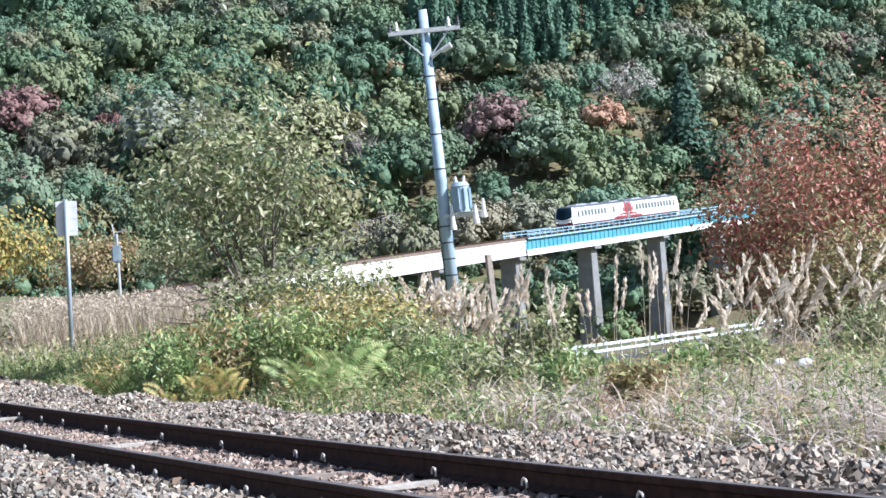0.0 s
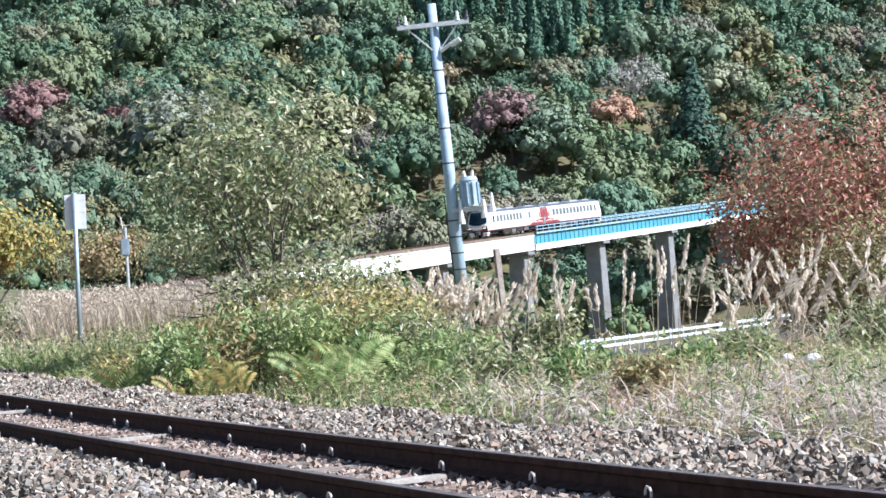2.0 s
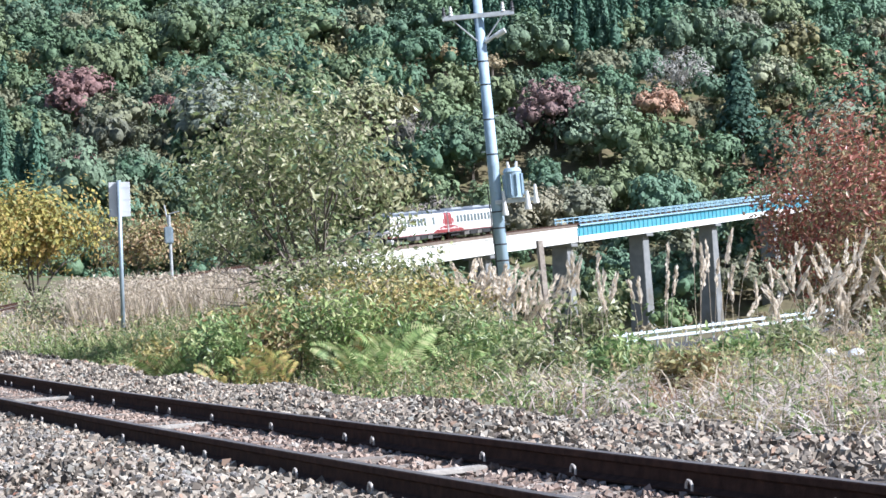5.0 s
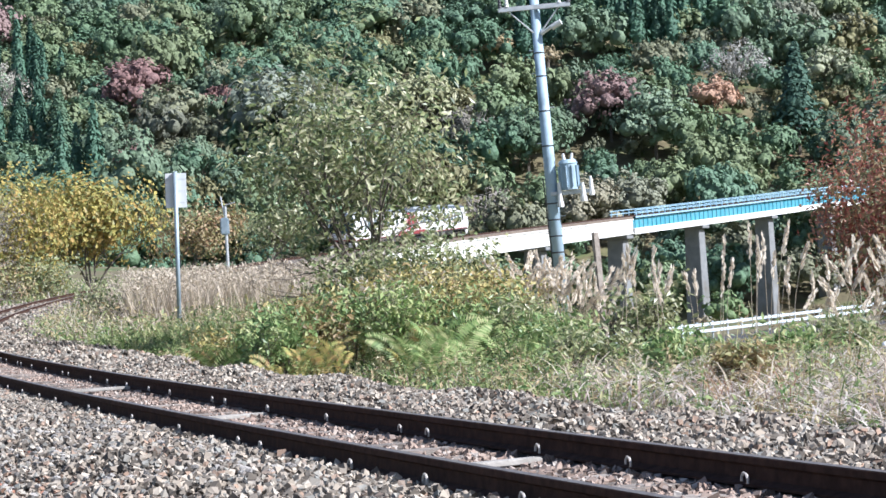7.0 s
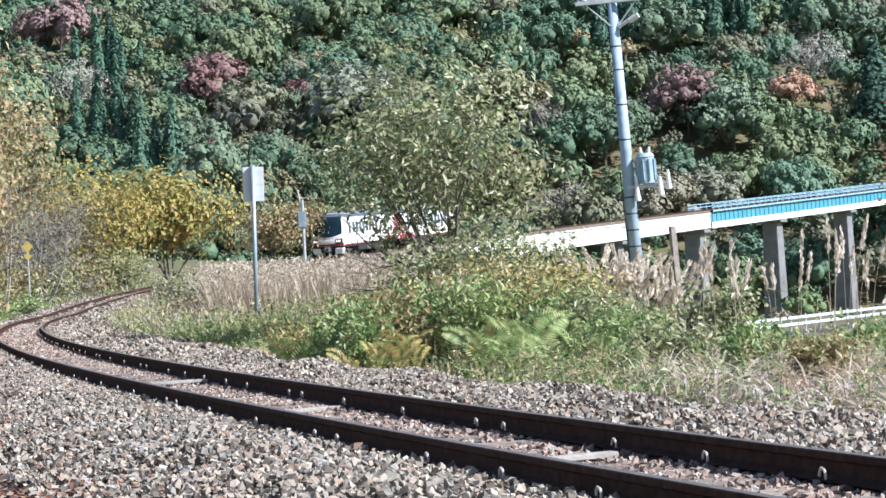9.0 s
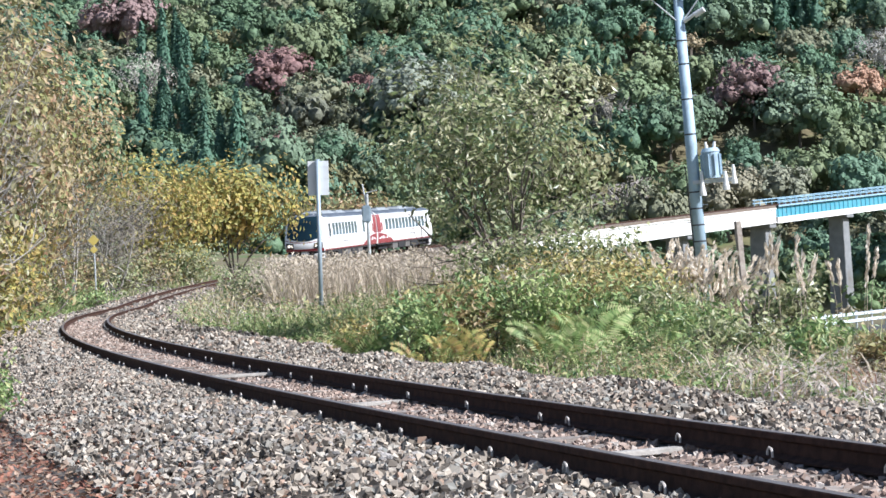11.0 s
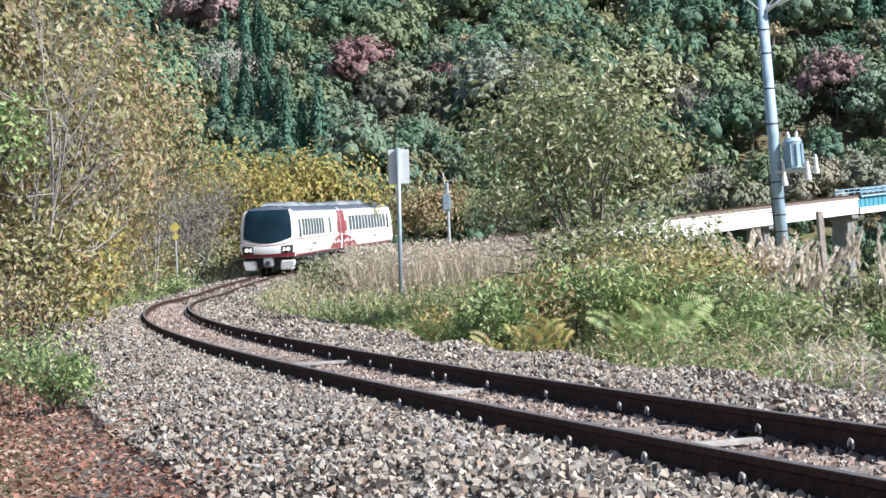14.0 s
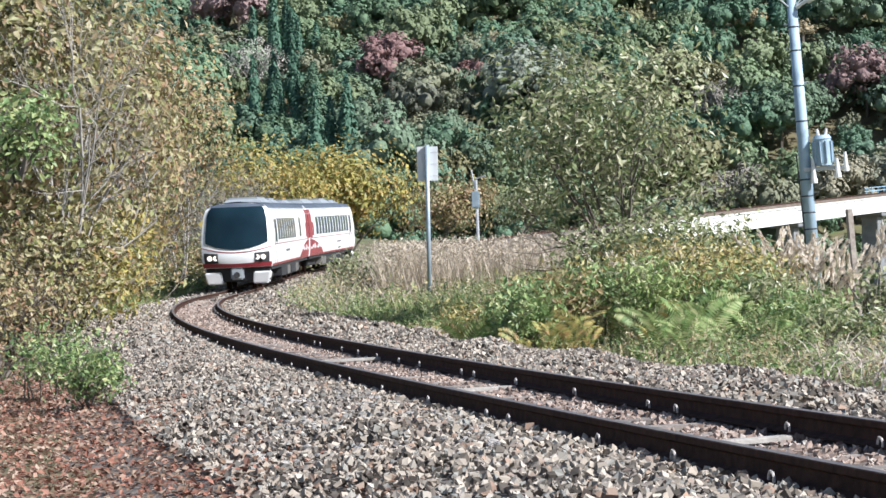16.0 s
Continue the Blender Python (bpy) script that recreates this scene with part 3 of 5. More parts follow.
GREENS = [(0.115, 0.195, 0.12), (0.135, 0.21, 0.12), (0.125, 0.205, 0.135), (0.165, 0.225, 0.12), (0.15, 0.21, 0.135), (0.19, 0.235, 0.125), (0.21, 0.22, 0.14)]
broad, conif, bc, cc = [], [], [], []
row = 378.0
while row < 645:
    step = 9.8 + (row - 378) * 0.004
    half_l, half_r = row * math.tan(radians(17.9)), row * math.tan(radians(14.5))
    x = -half_l
    while x < half_r:
        x += step * _r.uniform(0.75, 1.3)
        y = row + _r.uniform(-2.5, 2.5)
        az = math.degrees(math.atan2(x, y))
        el = math.degrees(math.atan2(float(ground_z(x, y, False)) - 1, y))
        small = 0.55 if any(abs(az - q) < hw * 0.8 and -20 < math.hypot(x, y) - dist < 6 for q, hw, dist in _kept) else 1.0
        is_con = (el > 5.2 + 0.5 * math.sin(az * 2) and 2.2 < az < 8.6) or (el > 7.0 and -7.0 < az < -2.0) or (-10.8 < az < -9.0 and 1.5 < el < 5.5 and _r.random() < 0.4)
        if is_con:
            for _ in range(5):
                conif.append((x + _r.uniform(-5, 5), y + _r.uniform(-4, 4), _r.uniform(2.6, 3.7), _r.uniform(0.9, 1.5)))
                cc.append((0.075, 0.15, 0.10))
        else:
            rad = (_r.uniform(5.6, 8.2) + 2.2 * (_r.random() < 0.25)) * small
            broad.append((x, y, rad, _r.uniform(0.95, 1.35)))
            g = GREENS[_r.integers(len(GREENS))]
            u = _r.random()
            g = (0.21, 0.20, 0.10) if u < 0.025 else (0.18, 0.19, 0.14) if u < 0.06 else g
            bc.append(g)
    row += step * 0.98
wood("hillside_wood", broad, BROAD, bc, "dense broadleaf woodland on the hill, dark green turning autumn colours")
wood("conifer_wood", conif, SPIRE, cc, "dark green conifer plantation high on the hill")


# single trees on the hill that stand out by their colour
def hill_tree(az, el, half_deg, colour, label, kind="broad", name="tree"):
    x, y, d = hill_spot(az, el)
    rad = d * math.tan(radians(half_deg))
    e = thing(name, pose(x, y, float(ground_z(x, y, False)) + 5.0 - rad * 0.5), label, "tree", group="coloured trees on the hill")
    r = np.random.default_rng(int(abs(az * 1000 + el * 77)))
    if kind == "spire":
        v, f = spire_shell(r, rad, rad * 3.4, 1500, 0.2 * rad)
    else:
        v, f = crown_shell(r, rad, rad * 1.35, 22, 2000 if kind == "broad" else 1800, 0.095 * rad if kind == "broad" else 0.4, kind == "broad")
    tri_ob("crown", v, f, L_WOOD, e, tint=np.repeat(np.asarray(colour)[None], len(v), 0), smooth=True)
    polys = [(np.array([(0, 0, -4), (0.1, 0, rad * 0.4), (0, 0.1, rad)]), np.array([0.35, 0.3, 0.15]))]
    for k in range(5 if kind != "bare" else 13):
        a, q = r.uniform(0, 6.28), r.uniform(0.5, 1.0)
        polys.append((np.array([(0, 0, rad * 0.35), (math.cos(a) * rad * 0.4 * q, math.sin(a) * rad * 0.4 * q, rad * 0.9), (math.cos(a) * rad * 0.8 * q, math.sin(a) * rad * 0.8 * q, rad * 1.3)]), np.array([0.14, 0.09, 0.04])))
    v, f = tubes(polys)
    tri_ob("trunk", v, f, M_PALEBARK if kind == "bare" else M_BARK, e)
    return e


for az, el, half, col, lab, kd in SPECIAL:
    half = half * (1.5 if col[0] > 1.35 * col[1] else 1.2)
    hill_tree(az, el, half, col, lab, kd)

# bushes on the valley floor, under and beyond the bridge
vb, vc = [], []
for _ in range(110):
    az, d = _r.uniform(0.5, 15), _r.uniform(165, 385)
    x, y = polar(az, d)
    s, dd = near_track(np.array([x]), np.array([y]))
    if abs(dd[0]) < 5 and s[0] > 150:
        continue
    vb.append((x, y, _r.uniform(1.6, 3.2), _r.uniform(0.8, 1.2)))
    vc.append([(0.20, 0.20, 0.09), (0.14, 0.2, 0.09), (0.28, 0.22, 0.13), (0.32, 0.27, 0.18)][_r.integers(4)])
wood("valley_scrub", vb, SCRUB, vc, "olive and brown scrub on the valley floor")

# ---- plants beside the track ----
grown("bush_tree", rooted(-1.7, 45), 6.3, 4.7, 21, L_OLIVE, M_BARK, 9000, 0.165, 0.42, fan=2.5, stems=6, spread=0.85, depth=3, thick=0.055, fluff=0.24, label="multi-stemmed olive-green bush tree with curled drying leaves", category="tree", first=0.6)
grown("low_bush", rooted(-1.9, 43), 1.7, 2.6, 22, L_OLIVE, M_BARK, 4600, 0.13, 0.5, stems=5, label="olive-green bush below the bush tree")
grown("low_bush", rooted(-0.4, 42), 2.0, 2.4, 23, L_OLIVE, M_BARK, 4200, 0.12, 0.5, stems=5, label="brownish bush beside the bush tree")
grown("low_bush", rooted(1.3, 37), 1.25, 2.2, 24, L_GOLD, M_BARK, 4200, 0.10, 0.5, stems=5, label="yellowish olive bush behind green ferns")
grown("low_bush", rooted(4.4, 32), 1.25, 1.1, 25, L_OLIVE, M_BARK, 1700, 0.11, 0.55, stems=5, label="bright green leafy bush among dry grass")
grown("low_bush", rooted(-0.1, 39), 1.35, 2.0, 26, L_GOLD, M_BARK, 4200, 0.10, 0.5, stems=5, label="olive bush behind green ferns")
grown("low_bush", rooted(-8.2, 66), 1.6, 2.4, 27, L_OLIVE, M_BARK, 1200, 0.13, 0.5, stems=5, label="dull green bush beside the reeds")
grown("low_bush", rooted(-8.75, 76), 1.9, 1.7, 28, L_OLIVE, M_BARK, 1300, 0.15, 0.5, stems=6, label="dark olive bush inside the bend")
grown("low_bush", rooted(-7.6, 82), 1.3, 1.8, 29, L_OLIVE, M_BARK, 1000, 0.14, 0.5, stems=6, label="olive bush among weeds inside the bend")
grown("sumac_tree", rooted(12.6, 58), 6.7, 6.4, 31, L_RED, M_PALEBARK, 19000, 0.17, 0.45, stems=5, spread=1.0, depth=3, thick=0.07, fluff=0.34, label="spreading tree with red-brown autumn leaves", category="tree", first=0.55)
grown("sumac_tree", rooted(11.7, 61), 5.6, 3.6, 32, L_RED, M_PALEBARK, 6000, 0.17, 0.45, stems=4, spread=1.0, depth=3, thick=0.05, fluff=0.26, label="low red-leaved tree leaning over dry grass", category="tree")
grown("brown_bush", rooted(12.4, 54), 3.6, 4.0, 33, L_BROWN, M_BARK, 7000, 0.15, 0.5, stems=6, fluff=0.3, label="brown-leaved bush below the red tree")
grown("brown_bush", rooted(13.9, 52), 3.8, 4.0, 34, L_TANGLE, M_BARK, 6000, 0.15, 0.5, stems=6, fluff=0.3, label="olive-brown bush below the red tree")
# beyond the bend, behind the train
grown("yellow_tree", rooted(-8.8, 152), 7.6, 8.4, 41, L_YELLOW, M_BARK, 6500, 0.36, 0.6, stems=5, spread=0.7, fluff=0.5, label="rounded tree with bright yellow-green autumn leaves", category="tree", thick=0.09)
grown("yellow_tree", rooted(-10.2, 148), 6.8, 6.0, 42, L_YELLOW, M_BARK, 4200, 0.36, 0.6, stems=5, spread=0.7, fluff=0.5, label="yellow-leaved tree beside the track bend", category="tree", thick=0.09)
grown("olive_tree", rooted(-6.6, 192), 6.0, 8.0, 43, L_BROWN, M_BARK, 3600, 0.34, 0.6, stems=5, spread=0.8, fluff=0.5, label="olive-brown scrubby tree behind the reeds", category="tree", thick=0.08)
grown("olive_tree", rooted(-4.4, 214), 6.0, 8.0, 44, L_OLIVE, M_BARK, 2600, 0.38, 0.6, stems=5, spread=0.8, fluff=0.5, label="dark olive tree beside the viaduct end", category="tree", thick=0.08)
grown("bare_tree", rooted(-12.0, 128), 6.4, 7.0, 45, L_GREYTWIG, M_PALEBARK, 3200, 0.26, 0.25, stems=6, spread=0.8, fluff=0.4, label="leafless grey tree with pale twigs", category="tree", thick=0.09)
grown("bare_tree", rooted(-13.8, 118), 7.2, 7.0, 46, L_GREYTWIG, M_PALEBARK, 3200, 0.26, 0.25, stems=6, spread=0.8, fluff=0.4, label="leafless grey-brown tree, pale trunks", category="tree", thick=0.09)
grown("olive_tree", rooted(-11.4, 140), 8.2, 8.0, 47, L_YELLOW, M_BARK, 4200, 0.34, 0.5, stems=5, spread=0.8, fluff=0.5, label="yellowing olive tree above bare ones", category="tree", thick=0.09)
grown("olive_tree", rooted(-14.3, 103), 11.8, 6.0, 48, L_BROWN, M_PALEBARK, 9000, 0.25, 0.5, stems=4, spread=0.9, fluff=0.4, label="tall half-bare brown tree with yellow leaves", category="tree", thick=0.08)
grown("olive_tree", rooted(-13.0, 116), 12.6, 6.6, 73, L_BROWN, M_PALEBARK, 8000, 0.28, 0.5, stems=4, spread=0.8, fluff=0.45, label="tall half-bare tree with pinkish-brown leaves", category="tree", thick=0.08)
for k, (az, dist, h, w, mat, lab) in enumerate([(-10.3, 141, 2.8, 5.0, L_OLIVE, "dark olive bush at the foot of yellow trees"), (-11.2, 136, 2.8, 5.0, L_TANGLE, "brown-olive bush at the foot of yellow trees"), (-12.0, 130, 2.8, 5.0, L_OLIVE, "olive bush below bare trees"), (-13.0, 122, 2.6, 4.5, L_TANGLE, "tangled bush below bare trees")]):
    grown("low_bush", rooted(az, dist), h, w, 320 + k, mat, M_BARK, 3000, 0.24, 0.5, stems=7, fluff=0.4, label=lab)
for k, (az, dist, h, w, mat, lab) in enumerate([(-8.5, 97, 1.5, 2.8, L_OLIVE, "olive bush on the inner bank of the bend"), (-7.7, 106, 1.5, 3.0, L_TANGLE, "brown-olive bush on the inner bank of the bend"), (-8.3, 87, 1.3, 2.4, L_TANGLE, "tangled low bush behind weeds")]):
    grown("low_bush", rooted(az, dist), h, w, 330 + k, mat, M_BARK, 1800, 0.17, 0.5, stems=6, fluff=0.25, label=lab)
grown("low_bush", rooted(-12.9, 104), 1.4, 4.0, 49, L_GREEN, M_BARK, 1500, 0.2, 0.5, stems=6, label="green bush on the outside of the bend")
grown("low_bush", rooted(-13.9, 92), 2.0, 5.0, 50, L_BROWN, M_BARK, 2200, 0.19, 0.5, stems=6, label="brown-olive bush outside the bend")
# the tall growth close by, on the outside of the bend
grown("leaning_tree", rooted(-17.4, 43), 8.4, 5.6, 61, L_TANGLE, M_PALEBARK, 17000, 0.185, 0.55, stems=5, spread=1.0, depth=3, thick=0.07, fluff=0.34, label="tall tree with yellow-brown leaves and pale branches", category="tree")
grown("leaning_tree", rooted(-15.7, 58), 8.8, 6.0, 62, L_BROWN, M_PALEBARK, 16000, 0.205, 0.5, stems=5, spread=1.0, depth=3, thick=0.07, fluff=0.38, label="tall brown-leaved tree, partly bare", category="tree")
grown("leaning_tree", rooted(-15.5, 76), 8.4, 6.0, 63, L_BROWN, M_PALEBARK, 15000, 0.22, 0.5, stems=5, spread=0.9, depth=3, thick=0.08, fluff=0.42, label="tall yellow-brown tree behind others", category="tree")
grown("leaning_tree", rooted(-14.9, 90), 8.6, 5.5, 71, L_OLIVE, M_PALEBARK, 9000, 0.25, 0.5, stems=5, spread=0.9, depth=3, thick=0.08, fluff=0.4, label="tall olive tree behind brown ones", category="tree")
grown("leaning_tree", rooted(-17.8, 52), 8.6, 6.0, 72, L_TANGLE, M_PALEBARK, 14000, 0.18, 0.5, stems=5, spread=1.0, depth=3, thick=0.07, fluff=0.36, label="tall tangled brown-olive tree", category="tree")
grown("bare_tree", rooted(-16.2, 41), 7.8, 4.6, 74, L_TANGLE, M_PALEBARK, 1300, 0.16, 0.5, stems=3, spread=1.1, depth=3, thick=0.055, fluff=0.25, label="half-bare tree with pale crooked branches and few brown leaves", category="tree")
grown("roadside_bush", rooted(-16.6, 40), 2.6, 3.4, 64, L_TANGLE, M_BARK, 4200, 0.13, 0.55, stems=6, label="yellow-green bush at the edge of the ballast")
grown("roadside_bush", rooted(-15.9, 50), 2.8, 3.4, 65, L_YELLOW, M_BARK, 4200, 0.14, 0.55, stems=6, label="brown and yellow bush at the ballast's edge")
grown("roadside_bush", rooted(-15.3, 63), 2.6, 3.6, 66, L_YELLOW, M_BARK, 3800, 0.13, 0.55, stems=6, label="yellow-olive bush along the bend")
grown("roadside_bush", rooted(-17.8, 31), 1.6, 2.0, 67, L_BROWN, M_BARK, 2600, 0.08, 0.55, stems=6, label="tangled brown bush near leaf litter")
grown("green_vine", rooted(-16.9, 36.5, 2.9), 1.4, 1.7, 68, L_GREEN, M_BARK, 1500, 0.13, 0.6, stems=5, spread=1.1, label="fresh green leaves hanging in the tall growth", category="climber")
grown("weed_clump", rooted(-15.1, 22.5), 0.85, 0.7, 69, L_GREEN, M_BARK, 1500, 0.065, 0.5, stems=7, thick=0.012, fluff=0.07, label="bright green leafy weeds beside leaf litter", category="weed")
grown("weed_clump", rooted(-16.6, 25), 0.8, 0.9, 70, L_GREEN, M_BARK, 900, 0.07, 0.5, stems=7, thick=0.012, fluff=0.08, label="green leafy weeds below bushes", category="weed")


# ferns
def fern(name, az, d, size, count, mat, seed, label):
    r = np.random.default_rng(seed)
    base = np.array(rooted(az, d))
    e = thing(name, pose(*base), label, "fern", group="ferns beside the track")
    for _ in range(count):
        a, L = r.uniform(0, 6.28), size * r.uniform(0.7, 1.2)
        o = np.array([r.normal(0, 0.16), r.normal(0, 0.16), 0])
        n = 26
        u = np.linspace(0, 1, n)
        way = np.array([math.cos(a), math.sin(a), 0])
        c = o + way * (L * 0.55 * u ** 1.5)[:, None] + np.array([0, 0, 1]) * (L * (1.1 * u - 0.42 * u ** 2.6))[:, None]
        t = unit(np.gradient(c, axis=0))
        side = unit(np.cross(t, np.array([0, 0, 1.0])))
        roll = r.uniform(-1.1, 1.1)
        side = side * math.cos(roll) + np.cross(side, t) * math.sin(roll)
        V, Fc = [], []
        for i in range(2, n):
            w = L * 0.18 * math.sin(math.pi * (0.12 + 0.88 * (1 - u[i]))) ** 0.8 + 0.01
            for sg in (-1, 1):
                tip = c[i] + side[i] * sg * w + t[i] * w * 0.45 - np.array([0, 0, 0.12 * w])
                m = (c[i] + tip) / 2
                k = len(V)
                V += [c[i], m + t[i] * 0.016 * L, tip, m - t[i] * 0.016 * L]
                Fc.append((k, k + 1, k + 2, k + 3))
        tri_ob("frond", V, Fc, mat, e)
    return e


for i in range(17):
    fern("fern", -5.9 + 0.21 * i + 0.1 * math.sin(i * 3), 31.2 + 1.5 * math.sin(i * 2.1), 0.62 + 0.2 * math.sin(i * 1.9 + 1), 5, L_RUSTFERN if i % 3 else L_FERN, 100 + i, "yellowing fern clump at the ballast's edge")
for k, (az, dist, h, w, mat, lab) in enumerate([
    (-5.6, 32, 0.8, 1.0, L_GOLD, "yellowing brush among ferns"), (-5.0, 31.5, 1.0, 1.1, L_GREEN, "dark green leafy bush among ferns"), (-4.4, 31, 0.85, 1.0, L_GREEN, "green brush at the ballast's edge"), (-3.9, 32.5, 1.15, 1.2, L_GOLD, "golden bush among yellowing ferns"), (-3.2, 31.5, 1.1, 1.0, L_RUST, "rust-coloured brush among ferns"),
    (-2.7, 32, 1.2, 1.2, L_GREEN, "green leafy bush among ferns"), (-2.0, 33, 1.3, 1.1, L_GOLD, "golden-brown bush among ferns"), (-1.3, 32, 1.25, 1.1, L_OLIVE, "olive bush behind ferns"), (-0.5, 31, 1.15, 1.1, L_FERN, "pale green bush behind ferns"), (0.3, 31.5, 1.25, 1.1, L_GOLD, "golden-green leafy bush behind ferns"), (1.0, 31, 1.1, 1.1, L_GREEN, "green leafy bush beside ferns"), (1.8, 30.5, 0.95, 1.0, L_OLIVE, "olive bush beside ferns"), (2.7, 29, 0.7, 1.0, L_GREEN, "low green bush in weeds"), (3.6, 27, 0.55, 0.9, L_OLIVE, "low olive bush in weeds"), (6.0, 25, 0.55, 0.7, L_GREEN, "small dark green bush in weeds"), (7.3, 22.5, 0.45, 0.5, L_RUST, "rust-red bush in dry grass"), (8.3, 26, 0.55, 0.7, L_GREEN, "small green bush in dry grass"), (9.8, 27, 0.6, 0.8, L_OLIVE, "small olive bush in dry grass"), (13.2, 30, 0.9, 1.1, L_OLIVE, "olive bush under pampas grass")]):
    grown("low_bush", rooted(az, dist), h, w, 300 + k, mat, M_BARK, 1350, 0.105, 0.42, stems=6, thick=0.015, fluff=0.13, label=lab)
for i in range(15):
    fern("fern", -1.5 + 0.24 * i + 0.12 * math.sin(i * 5), 29.8 + 1.8 * math.sin(i * 1.7), 0.60 + 0.3 * abs(math.sin(i * 1.3)), 5, L_FERN if i % 4 else L_RUSTFERN, 120 + i, "bright green arching fern clump")


# grass
def scatter(n, s0, s1, d0, d1, r):
    s, d = r.uniform(s0, s1, n), r.uniform(d0, d1, n)
    p = on_track(s, d)
    p[:, 2] = ground_z(p[:, 0], p[:, 1])
    return p, s, d


def az_of(p):
    return np.degrees(np.arctan2(p[:, 0], p[:, 1]))


r = np.random.default_rng(77)
def clumps(p):
    """An uneven growth between 0 and 1 over the map."""
    x, y = p[:, 0], p[:, 1]
    return np.clip(0.5 + 0.3 * np.sin(x * 1.9 + 1.3 * np.sin(y * 1.1)) + 0.3 * np.sin(y * 2.3 + 2 * np.sin(x * 0.8)) + 0.15 * np.sin(x * 5.1 - y * 4.3), 0.05, 1)


def low_enough(p, h):
    """Growth stays low where the ground falls away to the road."""
    a, dist = az_of(p), np.hypot(p[:, 0], p[:, 1])
    return np.where((a > 3.6) & (dist > 24.5), np.minimum(h, 0.42), h)


# green verge on the inner side
p, s, d = scatter(15000, -84, -10, 3.3, 8.5, r)
a = az_of(p)
keep = (a > -9) & (a < 15) & (r.random(len(a)) < np.where(a < 6, 1.0, 0.4) * clumps(p))
p, d = p[keep], d[keep]
h = np.clip(0.12 + 0.08 * (d - 3.3), 0.1, 0.5) * r.uniform(0.5, 1.5, len(p))
v, f = blades(p, low_enough(p, h), 0.014, r, 1.1)
tagged(tri_ob("verge_grass", v, f, L_GRASS), "fresh green grass along the ballast", "grass", kind="stuff")
# taller dry and mixed grass farther in
p, s, d = scatter(15000, -84, 0, 3.9, 17, r)
a = az_of(p)
keep = (a > -4) & (a < 15)
p, d = p[keep], d[keep]
h = np.clip(0.22 + 0.09 * (d - 3.5), 0.2, 0.8) * (0.4 + clumps(p)) * r.uniform(0.6, 1.4, len(p))
v, f = blades(p, low_enough(p, h), 0.013, r, 1.2, seg=4)
tagged(tri_ob("dry_grass", v, f, L_DRY), "tangled dry pinkish-grey grass", "grass", kind="stuff")
p, s, d = scatter(12000, -84, 10, 4.0, 17, r)
h = np.clip(0.25 + 0.08 * (d - 3.5), 0.2, 0.85) * (0.3 + 1.1 * clumps(p[:, [1, 0]])) * r.uniform(0.6, 1.4, len(p))
v, f = blades(p, low_enough(p, h), 0.017, r, 0.9)
tagged(tri_ob("tall_grass", v, f, L_GRASS), "tall green grass among dry stalks", "grass", kind="stuff")
# curling dry stalks on the near right
p, s, d = scatter(9000, -86, -60, 3.7, 10, r)
a = az_of(p)
p = p[a + r.normal(0, 1.5, len(a)) > 5.0]
v, f = blades(p, r.uniform(0.3, 0.62, len(p)) * (0.6 + 0.6 * clumps(p)), 0.021, r, 2.3, seg=6)
tagged(tri_ob("curling_dry_stalks", v, f, leafy("bleached_stalks", [(0.58, 0.51, 0.45), (0.76, 0.69, 0.62), (0.43, 0.32, 0.27)], 0.6, 0.25)), "bleached curling dry stalks", "grass", kind="stuff")
# straw between the weeds and the road
q = np.random.default_rng(91)
p, s, d = scatter(16000, -85, -45, 4.5, 16, q)
a = az_of(p)
p = p[(a > 2.8) & (a < 14.5) & (q.random(len(a)) < 0.25 + clumps(p * 0.8))]
tagged(tri_ob("straw_tufts", *blades(p, low_enough(p, q.uniform(0.25, 0.6, len(p))) * q.uniform(0.7, 1.3, len(p)), 0.02, q, 1.3, seg=4), L_STRAW), "pale straw tufts among weeds", "grass", kind="stuff")
# leafy weeds between
WEED = [leafy("weed_leaves", [(0.06, 0.12, 0.04), (0.14, 0.22, 0.07), (0.27, 0.33, 0.13), (0.42, 0.42, 0.21)], 0.45, 0.35, 0.5),
        leafy("drying_weed_leaves", [(0.30, 0.22, 0.11), (0.44, 0.34, 0.20), (0.55, 0.50, 0.30), (0.34, 0.34, 0.14)], 0.5, 0.3, 0.4)]
for mat, n, name, lab in ((WEED[0], 30000, "green_weeds", "bright green leafy weeds"), (WEED[1], 15000, "drying_weeds", "yellowing and brown leafy weeds")):
    p, s, d = scatter(n, -85, -15, 3.5, 14, r)
    a = az_of(p)
    c = clumps(p if name == "green_weeds" else p[:, [1, 0, 2]])
    keep = (a > -8.5) & (a < 15) & (r.random(len(a)) < 0.35 + c)
    p, d, c = p[keep], d[keep], c[keep]
    p[:, 2] += r.uniform(0.02, 1, len(p)) ** 0.7 * low_enough(p, np.clip(0.12 + 0.11 * (d - 3.3), 0.1, 0.75) * (0.35 + c))
    v, f = leaf_quads(p, r.normal(0, 0.7, p.shape) + np.array([0.25, -0.3, 0.6]), 0.08, 0.36, r)
    tagged(tri_ob(name, v, f, mat), lab + " along the track", "weeds", kind="stuff")
